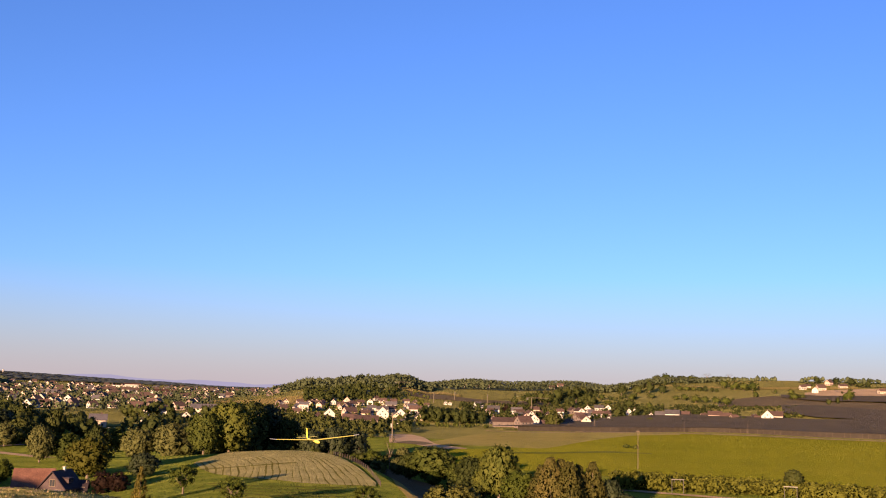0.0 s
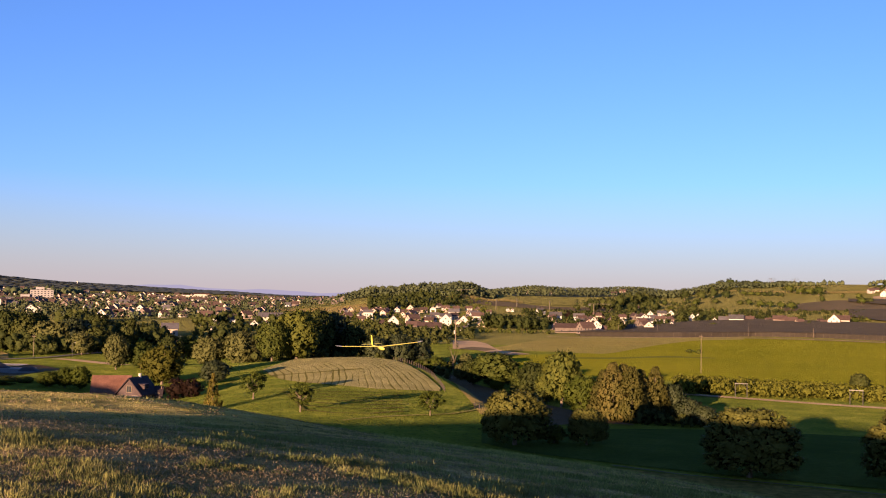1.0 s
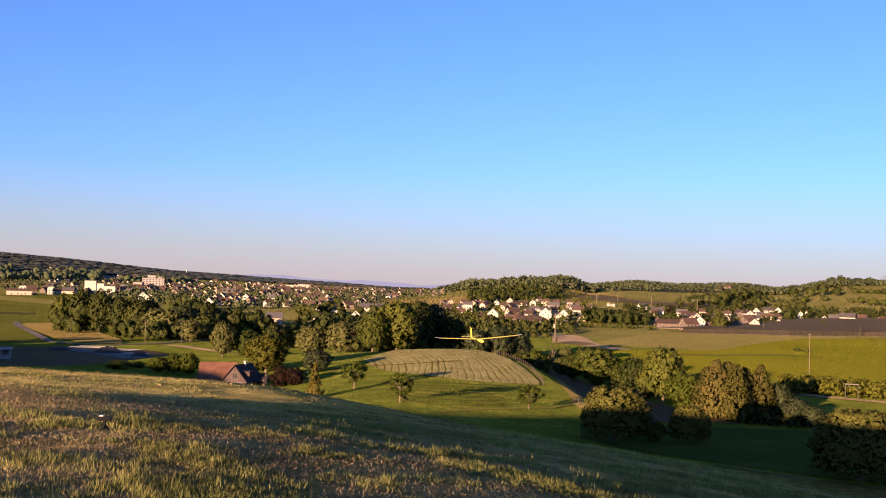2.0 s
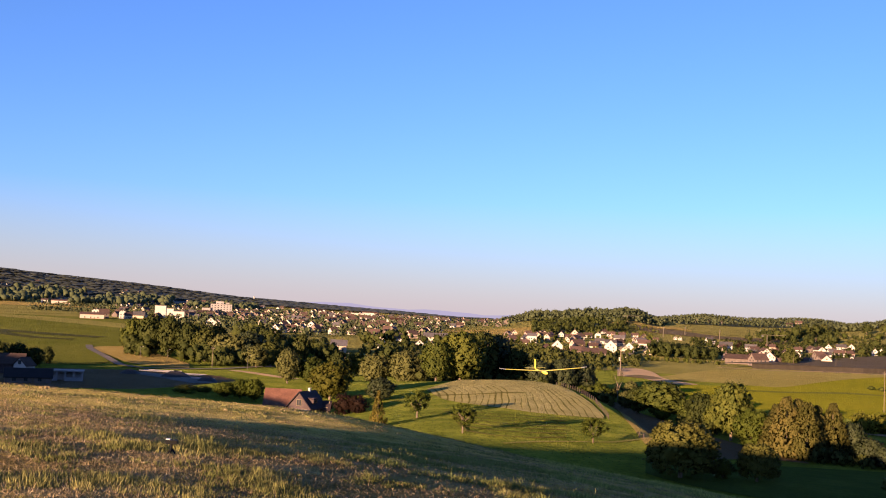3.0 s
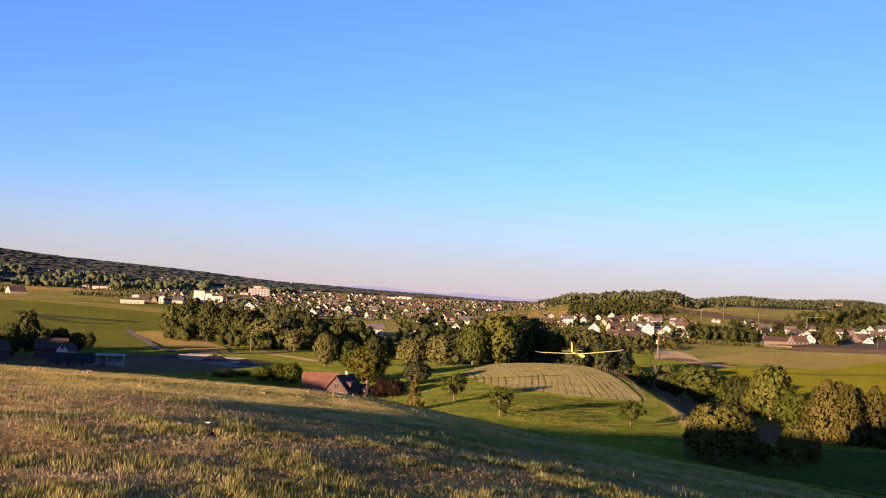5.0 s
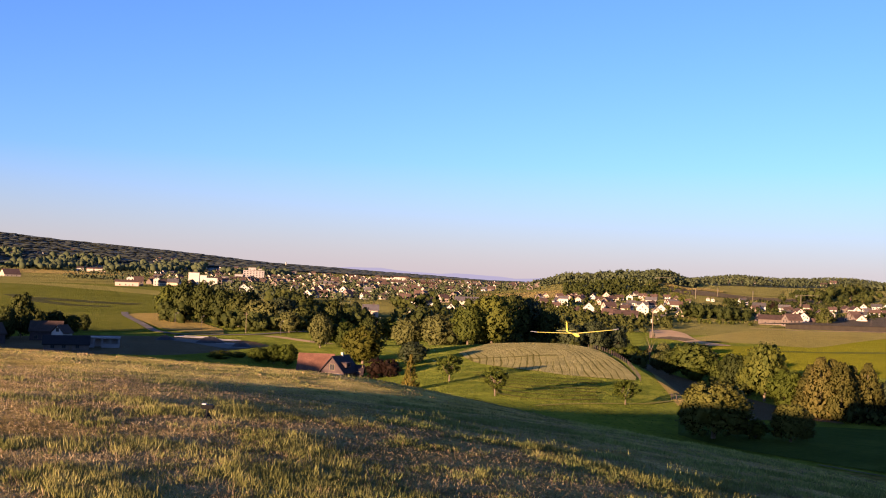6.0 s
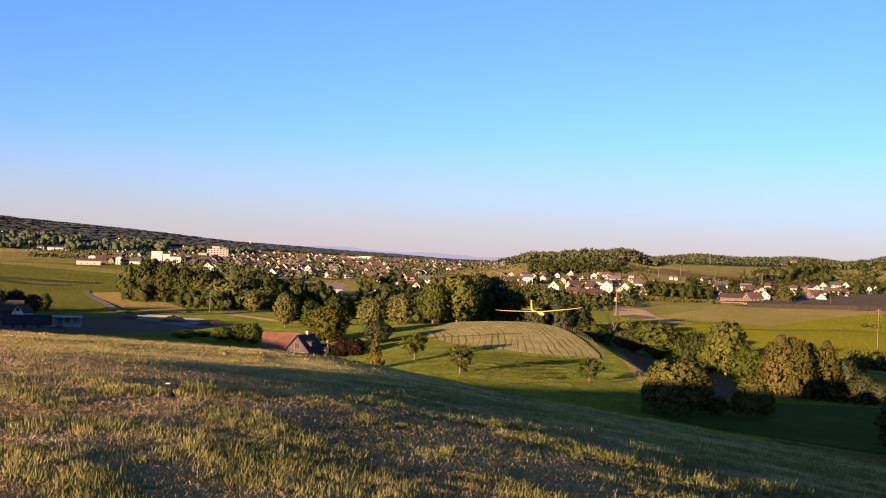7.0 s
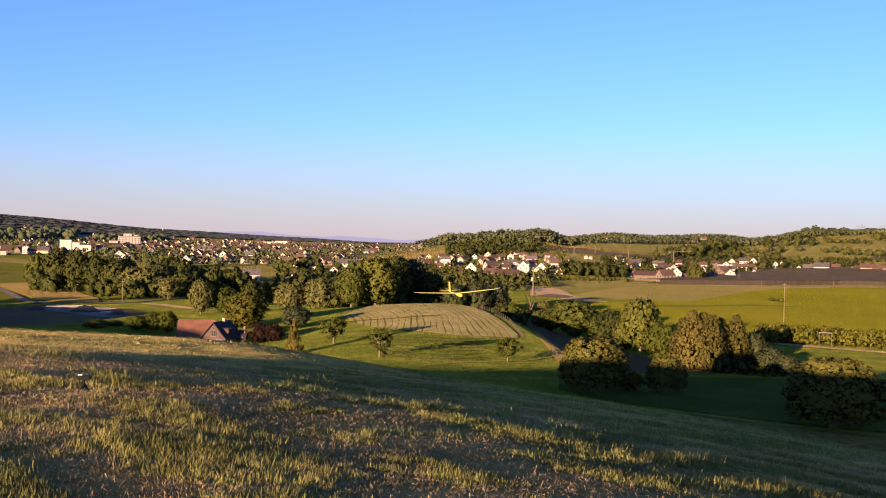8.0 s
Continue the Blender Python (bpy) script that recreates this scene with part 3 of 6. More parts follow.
def unit(v):
    return v / np.maximum(np.linalg.norm(v, axis=-1, keepdims=True), 1e-6)


def lumps(rng, centres, radii, level, rough=0.14):
    """The dense, uneven insides of the clumps: a rough ball for each."""
    ball_v, ball_f = (ICO, ICO_F) if level == 0 else (BALL, BALL_F)
    n = len(centres)
    w = ball_v[None] * (1 + rough * rng.normal(size=(n, len(ball_v), 1)))
    v = w * radii[:, None, None] + centres[:, None, :]
    f = (ball_f[None] + (np.arange(n) * len(ball_v))[:, None, None]).reshape(-1, 3)
    return v.reshape(-1, 3), f, np.broadcast_to(ball_v[None], w.shape).reshape(-1, 3)


def crown_points(kind, rng, count):
    z = rng.uniform(0, 1, count)
    t = rng.uniform(0, 2 * np.pi, count)
    if kind in ("conifer", "larch"):
        z = 0.06 + 0.92 * z ** 1.25
        r = 0.47 * (1 - z) ** (0.6 if kind == "larch" else 0.85) * rng.uniform(0.5, 1.0, count) + 0.015
        rad = 0.022 + (0.05 if kind == "larch" else 0.06) * (1 - z)
        return np.stack([r * np.cos(t), r * np.sin(t), z], -1), rad
    w = rng.normal(size=(count, 3))
    w /= np.linalg.norm(w, axis=1)[:, None]
    k = rng.uniform(0.55, 1.0, count) ** 0.5
    lobes = 1 + 0.2 * np.sin(3 * t + w[:, 2] * 4)
    mid, half = dict(round=(0.54, 0.44), shrub=(0.42, 0.5), poplar=(0.55, 0.44), young=(0.6, 0.4), bare=(0.6, 0.38)).get(kind, (0.51, 0.47))
    p = np.stack([0.42 * w[:, 0] * k * lobes, 0.42 * w[:, 1] * k * lobes, mid + half * 0.9 * w[:, 2] * k], -1)
    if kind == "round":  # a wide dome, nearly flat below
        z = rng.uniform(0.15, 0.92, count)
        far = 0.45 * np.sqrt(np.clip(1 - np.maximum(0, (z - 0.42) / 0.55) ** 2.2, 0, 1)) * (0.82 + 0.18 * np.minimum(1, (z - 0.1) / 0.2))
        s = far * rng.uniform(0.35, 1.0, count) ** 0.45 * (1 + 0.08 * np.sin(3 * t))
        p = np.stack([s * np.cos(t), s * np.sin(t), z], -1)
        return p, rng.uniform(0.024, 0.056, count)
    return p, rng.uniform(0.04, 0.098, count)


def make_tree(kind, seed, clumps, per, leaf, material):
    """A tree one metre high and wide, to be scaled: a trunk with limbs, and a crown of leaves round a dense middle."""
    rng = np.random.default_rng(seed)
    p, r = crown_points(kind, rng, clumps)
    v, f, soft = leaf_cloud(rng, p, r, per, leaf)
    soft = unit((0.5 * unit(soft) + unit(v - (0, 0, 0.4))) * (1, 1, 0.5) + rng.normal(size=(len(v) // 4, 3)).repeat(4, 0) * 0.22)
    cv, cf, cn = lumps(rng, p, r * (0.5 if kind in ("young", "bare", "larch", "conifer") else 0.62 if kind == "round" else 0.58), 0, 0.3)
    if kind not in ("young", "bare", "conifer", "larch"):  # the dense middle
        iv, jf, _ = lumps(rng, np.array([[0, 0, 0]]), np.array([1.0]), 1, 0.2)
        cf = np.concatenate([cf, jf + len(cv)])
        cn = np.concatenate([cn, unit(iv)])
        cv = np.concatenate([cv, iv * ((0.36, 0.36, 0.29) if kind == "round" else (0.27, 0.27, 0.27)) + (0, 0, 0.5 if kind == "round" else 0.42 if kind == "shrub" else 0.52)])
    cn = unit((0.3 * cn + unit(cv - (0, 0, 0.4))) * (1, 1, 0.5) + rng.normal(size=cv.shape) * 0.22)
    if kind == "bare":
        cv, cf, cn = cv[:0], cf[:0], cn[:0]
    tree = new("tree" if kind not in ("shrub",) else "shrub")
    crown = new("crown", mesh_of("crown", np.concatenate([v, cv]), f, material, True, np.concatenate([soft, cn]), cf + len(v)))
    crown.parent = tree
    bm = bmesh.new()
    top = 0.8 if kind in ("conifer", "larch", "poplar") else 0.55
    rod(bm, (0, 0, -0.06), (0.01, 0, top), 0.034, 0.012, 7)
    if kind not in ("conifer", "larch"):
        for q in range(6):
            t = q * 1.1 + seed
            rod(bm, (0, 0, 0.22 + 0.05 * q), (0.27 * math.cos(t), 0.27 * math.sin(t), 0.5 + 0.06 * q), 0.014, 0.005, 5)
    part("trunk", bm, M_BARK, tree)
    return tree


KINDS = dict(
    broad=("broad", 270, 17, 0.0265, "broad", "green broadleaf tree with a full crown"),
    dark=("broad", 270, 17, 0.0265, "dark", "dark green broadleaf tree with a dense crown"),
    # stands where the trees lie in shade, and carries it in its colour
    black=("broad", 270, 17, 0.0265, "black", "very dark dense tree with shade painted into its leaves"),
    golden=("broad", 270, 17, 0.0265, "golden", "yellow-green broadleaf tree in evening sun"),
    bright=("broad", 270, 17, 0.0265, "bright", "fresh green broadleaf tree"),
    grey=("broad", 270, 17, 0.0265, "grey", "grey-green willow with a loose crown"),
    copper=("shrub", 110, 26, 0.024, "copper", "dark copper-leaved shrub beside the farmhouse"),
    poplar=("poplar", 240, 20, 0.024, "broad", "tall slender green tree in a row"),
    larch=("larch", 560, 12, 0.024, "larch", "brownish conifer in the evening sun"),
    conifer=("conifer", 200, 22, 0.018, "conifer", "slim conifer with a pointed top"),
    young=("young", 50, 34, 0.03, "bright", "young fruit tree on the meadow"),
    bare=("bare", 30, 14, 0.016, "larch", "thin tree with few reddish leaves"),
    far_broad=("broad", 30, 8, 0.05, "broad", "green tree on the far hillside"),
    far_dark=("broad", 30, 8, 0.05, "dark", "dark tree on the far hillside"),
    shrub=("shrub", 90, 26, 0.026, "broad", "low green shrub on the slope"),
    round=("round", 600, 18, 0.0205, "tan", "wide leafy tree on the shaded slope"),
)
MASTERS = {}


def plant(kind, az, d, high, wide, turn=None):
    shape, clumps, per, leaf, colour, label = KINDS[kind]
    rng = random.Random(int(az * 100) + int(d))
    if d > 430 and clumps > 100:  # far off: fewer, larger leaves
        clumps, per, leaf = clumps // 2, 15, leaf * 1.5
    key = (kind, d > 430, rng.randrange(3 if kind not in ("round", "copper") else 2))
    x, y, z = spot(az, d)
    m = Matrix.Translation((x, y, z)) @ Matrix.Rotation(rng.uniform(0, 6.28), 4, "Z") @ Matrix.Diagonal((wide, wide, high, 1))
    if key not in MASTERS:
        ob = make_tree(shape, hash_of(kind) + key[2], clumps, per, leaf, LEAF[colour])
        ob.matrix_basis = m
        tagged(ob, label, "shrub" if shape == "shrub" else "tree", "trees and shrubs")
        MASTERS[key] = ob
        return ob
    ob = MASTERS[key]
    made = copy_thing(ob, Matrix.Identity(4))
    made.matrix_basis = m
    return made


def hash_of(s):
    return sum(ord(q) * (n + 3) for n, q in enumerate(s))


plant("conifer", 16.08, 199, 7.2, 4.2)
plant("young", 13.9, 213, 5.9, 6.4)
plant("young", 11.32, 183, 5.2, 5.3)
plant("young", 4.09, 189, 4.5, 5.3)
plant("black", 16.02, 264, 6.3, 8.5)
plant("copper", 17.95, 244, 5.6, 6.2)
plant("copper", 17.2, 242, 5.0, 5.6)
plant("golden", 18.8, 276, 10.8, 12.3)
plant("bright", 22.95, 262, 6.0, 5.2)
plant("grey", 21.19, 312, 11.0, 8.0)
plant("broad", 19.88, 315, 8.6, 10.1)
plant("dark", 20.55, 560, 16.8, 12.4)
plant("grey", 14.6, 385, 14.0, 15.5)
plant("grey", 16.35, 390, 12.7, 13.0)
plant("broad", 12.95, 345, 14.5, 11.5)
plant("broad", 11.6, 352, 18.6, 18.0)
plant("dark", 10.64, 385, 23.0, 20.1)
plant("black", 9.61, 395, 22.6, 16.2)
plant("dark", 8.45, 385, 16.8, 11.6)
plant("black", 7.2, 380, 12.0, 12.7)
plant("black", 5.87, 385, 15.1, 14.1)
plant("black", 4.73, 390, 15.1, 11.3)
plant("broad", 0.46, 344, 12.7, 18.0)
plant("dark", 1.75, 352, 9.5, 9.0)
plant("dark", -1.65, 328, 10.8, 10.7)
plant("broad", -0.9, 334, 8.0, 8.0)
plant("poplar", -3.22, 293, 16.4, 12.4)
plant("broad", -2.5, 306, 9.5, 9.0)
plant("bright", -4.38, 274, 11.1, 10.8)
plant("larch", -5.55, 267, 12.6, 10.5)
plant("larch", -6.05, 264, 14.8, 11.5)
plant("larch", -6.6, 268, 14.2, 11)
plant("larch", -7.05, 263, 13.9, 11)
plant("larch", -7.55, 269, 12.9, 8.5)
plant("larch", -8.33, 271, 13.6, 9.5)
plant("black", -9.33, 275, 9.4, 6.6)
plant("dark", -8.9, 285, 8.4, 7.6)
plant("bright", 3.88, 375, 8.4, 10.4)
plant("broad", 4.73, 385, 6.7, 7.4)
plant("grey", 2.12, 400, 9.0, 6.4)
plant("bare", 2.85, 400, 13.7, 6.4)
plant("grey", 2.38, 370, 6.6, 6.6)
plant("bright", 0.39, 335, 4.8, 5.7)
plant("round", -0.64, 159, 8.9, 11.8)
plant("shrub", -2.85, 163, 3.6, 4.4)
plant("round", -4.62, 163, 6.0, 7.0)
plant("round", -13.3, 140, 9.4, 13.4)
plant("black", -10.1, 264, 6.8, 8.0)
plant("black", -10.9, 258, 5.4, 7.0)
plant("dark", 36.86, 440, 19.0, 11.5)
plant("dark", 36.1, 462, 11.5, 9.5)
plant("dark", 37.6, 425, 14.0, 10.0)
plant("dark", 35.3, 470, 10.5, 11.5)
plant("dark", 34.45, 472, 8.5, 10.5)
plant("dark", 33.74, 490, 8.0, 6.0)
plant("shrub", 26.57, 265, 2.5, 7.4)
plant("shrub", 25.63, 271, 1.7, 5.1)
plant("bright", 23.7, 263, 5.0, 5.4)
plant("bright", 24.5, 262, 4.0, 6.2)
plant("broad", 29.5, 590, 21.0, 14.4)
plant("dark", 28.6, 580, 23.5, 16.1)
plant("dark", 27.63, 570, 22.9, 15.8)
plant("dark", 26.63, 560, 20.5, 15.4)
plant("dark", 25.71, 550, 18.1, 15.3)
plant("grey", 24.79, 540, 15.8, 15.6)
plant("grey", 24.02, 535, 15.1, 14.9)
plant("grey", 22.93, 510, 11.3, 12.5)
plant("dark", 22.16, 530, 13.6, 14.7)
plant("dark", 29.51, 640, 17.0, 14.2)
plant("dark", 28.02, 640, 20.4, 17.8)
plant("dark", 25.29, 620, 17.8, 18.6)
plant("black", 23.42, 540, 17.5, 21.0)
plant("dark", 22.2, 620, 17.4, 17.2)
plant("dark", 26.05, 630, 18.1, 17.5)
plant("dark", 18.4, 470, 12.3, 11.5)
plant("broad", 17.46, 480, 11.2, 10.7)
plant("broad", 20.74, 470, 8.9, 10.4)
plant("broad", 18.98, 330, 4.1, 8.2)
plant("shrub", -10.13, 617, 2.6, 4.8)
plant("shrub", -10.61, 607, 2.9, 3.7)
plant("dark", -18.75, 374, 7.6, 7.4)
plant("round", -21.25, 142, 9.7, 12.4)
plant("dark", -6.16, 900, 15.5, 18.0)
plant("copper", -3.55, 1113, 11.3, 9.9)
plant("far_dark", -9.85, 1497, 18.1, 17.5)
plant("far_dark", -10.76, 1494, 15.8, 21.0)
plant("far_dark", -11.36, 1467, 20.6, 20.6)
plant("far_dark", -12.06, 1453, 15.3, 18.6)
plant("far_broad", -12.95, 1488, 8.4, 15.8)
plant("far_broad", -13.34, 1483, 8.3, 15.6)
plant("far_broad", -13.73, 1475, 7.2, 10.4)
plant("far_dark", -14.03, 1464, 8.4, 11.6)
plant("far_dark", -14.32, 1459, 8.6, 10.2)
plant("far_dark", -14.66, 1448, 8.1, 8.1)
plant("far_dark", -14.92, 1440, 6.6, 7.4)
plant("far_broad", -12.25, 1700, 15.7, 23.9)
plant("far_dark", -11.76, 1700, 14.7, 19.9)
plant("far_dark", -13.05, 1700, 12.5, 23.9)
plant("far_broad", -13.64, 1700, 12.5, 23.9)
plant("bare", -14.41, 1700, 16.7, 15.8)
plant("far_dark", -14.9, 1700, 10.0, 23.9)
plant("bare", -15.57, 1700, 13.7, 12.5)
plant("far_dark", -15.9, 1648, 8.4, 13.0)
plant("far_broad", -15.28, 1491, 14.6, 20.9)
plant("far_broad", -15.86, 1467, 13.1, 20.6)
plant("far_broad", -16.33, 1456, 12.9, 20.4)
plant("far_broad", -16.76, 1445, 14.7, 20.2)
plant("far_broad", -13.25, 1325, 10.3, 13.6)
plant("far_broad", -13.83, 1286, 11.4, 18.0)
plant("far_broad", -12.76, 1344, 7.2, 13.9)
plant("far_broad", -14.32, 1281, 10.2, 15.0)
plant("far_broad", -14.9, 1263, 10.3, 14.8)
plant("far_broad", -15.38, 1244, 11.4, 17.5)
plant("far_dark", -10.26, 1190, 13.7, 19.5)
plant("far_dark", -9.66, 1083, 11.0, 17.8)
plant("far_dark", -9.66, 1249, 6.6, 12.9)
plant("far_broad", -10.41, 1375, 9.2, 14.1)
plant("far_broad", -11.37, 1183, 9.9, 11.1)
plant("far_broad", -12.06, 1233, 4.9, 5.2)
plant("far_dark", -11.47, 1382, 9.1, 14.2)
plant("far_broad", -8.79, 1424, 10.1, 12.0)
plant("shrub", -8.33, 1390, 5.6, 17.2)
plant("shrub", -9.14, 1322, 5.9, 12.0)
plant("far_broad", -17.93, 1398, 7.3, 6.5)
plant("far_broad", -16.92, 1350, 9.7, 9.5)
plant("far_broad", -18.85, 1315, 9.9, 18.5)
plant("far_dark", -19.26, 1325, 7.1, 11.1)
plant("far_dark", -19.67, 1525, 7.1, 14.2)
plant("far_broad", -21.54, 1286, 16.0, 20.0)
plant("far_dark", -20.57, 1239, 8.4, 8.0)
plant("far_dark", -21.01, 1246, 9.4, 5.6)
plant("far_dark", -21.72, 1520, 13.5, 13.0)
plant("far_dark", -22.1, 1500, 9.0, 13.0)
plant("far_dark", -22.5, 1490, 12.5, 12.0)
plant("far_broad", -18.71, 1386, 8.5, 11.0)
plant("far_dark", -20.0, 1560, 13.0, 12.0)
plant("far_dark", -20.95, 1560, 12.0, 14.0)
plant("far_dark", -14.32, 1095, 7.3, 8.6)
plant("far_broad", -6.06, 1107, 6.4, 11.4)
plant("shrub", -11.37, 1013, 6.0, 8.4)
plant("far_broad", -18.53, 1079, 6.3, 11.1)
plant("far_broad", -19.12, 1089, 5.8, 9.1)
plant("far_broad", -16.24, 1045, 6.0, 9.8)
plant("far_dark", -6.89, 1494, 23.1, 21.0)
plant("far_dark", -6.37, 1450, 22.3, 20.4)
plant("far_dark", -7.4, 1505, 21.6, 17.5)
plant("far_dark", -7.81, 1545, 18.8, 18.0)
plant("far_dark", -5.85, 1367, 19.5, 19.1)
plant("far_dark", -5.43, 1445, 19.4, 20.2)

# ---- woods and hedges too many to count ----
def wood(name, label, places, heights, seed, per=1, squash=1.0, material=None, level=1, broad=1.0):
    """Rough crowns of many trees in one mesh; places: rows of x, y."""
    rng = np.random.default_rng(seed)
    ball_v, ball_f = (ICO, ICO_F) if level == 1 else (BALL, BALL_F)
    p = np.repeat(np.asarray(places), per, 0)
    h = np.repeat(np.asarray(heights, float), per)
    n = len(p)
    off = rng.normal(size=(n, 3)) * (0.26 if per > 1 else 0.0)
    s = h * rng.uniform(0.3, 0.5, n) * (0.72 if per > 1 else 1.0)
    z = height(p[:, 0], p[:, 1])
    c = np.stack([p[:, 0] + off[:, 0] * h, p[:, 1] + off[:, 1] * h, z + h * (0.52 + 0.5 * off[:, 2])], -1)
    rough = 1 + 0.16 * rng.normal(size=(n, len(ball_v), 1))
    tall = rng.uniform(0.9, 1.5, (n, 1)) if per == 1 else rng.uniform(0.8, 1.2, (n, 1))
    v = ball_v[None] * rough
    v = v * np.stack([s * broad, s * broad, s * tall[:, 0] * squash], -1)[:, None, :] + c[:, None, :]
    f = (ball_f[None] + (np.arange(n) * len(ball_v))[:, None, None]).reshape(-1, 3)
    # a closed canopy faces up more than its single crowns do
    soft = unit(ball_v[None] * (0.35 if squash < 0.5 else 1.0) + (0, 0, 1.0 if squash < 0.5 else 0.0)) + np.zeros((n, 1, 1))
    ob = new(name, mesh_of(name, v.reshape(-1, 3), f, material or M_FOREST, True, soft.reshape(-1, 3)))
    return tagged(ob, label, "woods", kind="stuff")


def scatter(seed, n, az0, az1, d0, d1, keep=None, power=1.0):
    rng = np.random.default_rng(seed)
    a = rng.uniform(az0, az1, n)
    d = d0 + (d1 - d0) * rng.uniform(0, 1, n) ** power
    if keep is not None:
        k = keep(a, d)
        a, d = a[k], d[k]
    a = np.radians(a)
    return np.stack([-np.sin(a) * d, np.cos(a) * d], -1)


def some(seed, n, lo, hi):
    return np.random.default_rng(seed).uniform(lo, hi, n)


def grove(name, label, seed, n, az0, az1, d0, d1, lo, hi, keep=None, per=1, squash=1.0, material=None, broad=1.0):
    p = scatter(seed, n, az0, az1, d0, d1, keep)
    return wood(name, label, p, some(seed + 1, len(p), lo, hi), seed + 2, per, squash, material, 1, broad)


def leafy(name, label, seed, n, az0, az1, d0, d1, lo, hi, colour, clumps=9, per=26, leaf=0.35, keep=None, wide=0.8, material=None, dense=0.74):
    """Shrubs and trees with leaves, joined, where nobody could count them."""
    rng = np.random.default_rng(seed)
    p = scatter(seed, n, az0, az1, d0, d1, keep)
    n = len(p)
    h = rng.uniform(lo, hi, n)
    w = rng.normal(size=(n, clumps, 3))
    w /= np.linalg.norm(w, axis=2)[:, :, None]
    k = rng.uniform(0.4, 1.0, (n, clumps, 1)) ** 0.5
    c = w * k * np.stack([h * wide * 0.4, h * wide * 0.4, h * 0.4], -1)[:, None, :]
    c = c + np.stack([p[:, 0], p[:, 1], height(p[:, 0], p[:, 1]) + h * 0.5], -1)[:, None, :]
    r = np.repeat(h * 0.17, clumps) * rng.uniform(0.8, 1.3, n * clumps)
    v, f, soft = leaf_cloud(rng, c.reshape(-1, 3), r, per, leaf)
    middle = np.repeat(np.stack([p[:, 0], p[:, 1], height(p[:, 0], p[:, 1]) + h * 0.45], -1), clumps * per * 4, 0)
    soft = unit((0.6 * unit(soft) + unit(v - middle)) * (1, 1, 0.5))
    cv, cf, cn = lumps(rng, c.reshape(-1, 3), r * dense, 0, 0.3)
    cn = unit((0.4 * cn + unit(cv - np.repeat(middle[::per * 4], len(ICO), 0))) * (1, 1, 0.5) + rng.normal(size=cv.shape) * 0.2)
    return tagged(new(name, mesh_of(name, np.concatenate([v, cv]), f, material or LEAF[colour], True, np.concatenate([soft, cn]), cf + len(v))), label, "woods", kind="stuff")


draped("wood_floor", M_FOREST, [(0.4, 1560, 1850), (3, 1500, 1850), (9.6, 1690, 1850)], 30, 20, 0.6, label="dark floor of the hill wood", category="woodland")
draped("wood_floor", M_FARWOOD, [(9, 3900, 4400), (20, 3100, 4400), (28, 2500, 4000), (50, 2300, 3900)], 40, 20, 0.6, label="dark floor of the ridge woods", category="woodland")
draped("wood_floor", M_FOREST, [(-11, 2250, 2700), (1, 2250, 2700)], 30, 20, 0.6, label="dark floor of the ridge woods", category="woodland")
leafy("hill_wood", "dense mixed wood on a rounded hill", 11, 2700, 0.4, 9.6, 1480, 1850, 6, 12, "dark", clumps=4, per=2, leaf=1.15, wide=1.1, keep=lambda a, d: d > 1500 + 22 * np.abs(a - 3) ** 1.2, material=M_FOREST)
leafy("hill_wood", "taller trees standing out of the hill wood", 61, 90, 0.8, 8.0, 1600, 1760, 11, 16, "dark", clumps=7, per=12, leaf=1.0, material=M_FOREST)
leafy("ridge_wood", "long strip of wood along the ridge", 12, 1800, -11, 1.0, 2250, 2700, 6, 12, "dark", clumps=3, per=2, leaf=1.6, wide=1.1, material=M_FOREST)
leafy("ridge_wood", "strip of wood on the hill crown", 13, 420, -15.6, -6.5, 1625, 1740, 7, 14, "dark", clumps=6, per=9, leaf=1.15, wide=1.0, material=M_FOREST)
grove("ridge_wood", "hedge along the hill's shoulder", 15, 60, -18.0, -15.2, 1640, 1660, 5, 8)
grove("hill_hedges", "trees round the hilltop houses", 17, 40, -25, -19.4, 1560, 1640, 6, 11, per=2)
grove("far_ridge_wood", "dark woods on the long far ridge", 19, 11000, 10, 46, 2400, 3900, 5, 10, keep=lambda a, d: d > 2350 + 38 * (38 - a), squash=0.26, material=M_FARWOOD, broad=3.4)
grove("far_ridge_wood", "taller wood at the foot of the far ridge", 75, 1500, 23, 46, 2150, 2750, 11, 19, keep=lambda a, d: (np.sin(a * 1.3 + d / 130) + 0.5 * np.sin(a * 4.1) > -0.35) & (d > 2150 + 26 * np.maximum(0, 34 - a)))
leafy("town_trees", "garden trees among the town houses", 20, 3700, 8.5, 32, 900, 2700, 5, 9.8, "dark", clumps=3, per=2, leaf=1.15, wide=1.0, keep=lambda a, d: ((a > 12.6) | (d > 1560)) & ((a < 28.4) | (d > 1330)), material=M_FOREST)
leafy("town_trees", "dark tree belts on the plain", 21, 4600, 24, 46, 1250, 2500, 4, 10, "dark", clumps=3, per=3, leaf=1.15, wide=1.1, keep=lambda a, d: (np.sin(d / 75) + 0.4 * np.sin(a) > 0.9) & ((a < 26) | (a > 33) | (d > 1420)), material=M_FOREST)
leafy("village_trees", "garden trees among the village's houses", 22, 330, 0.8, 10.5, 925, 1500, 3.0, 6.5, "broad", leaf=0.8, per=5, clumps=6, keep=lambda a, d: (a < 7.2) | (d < 1150))
leafy("village_trees", "garden trees along the village street", 23, 330, -11.5, -1.0, 950, 1280, 3.5, 7.5, "dark", leaf=0.75, per=5, clumps=6)
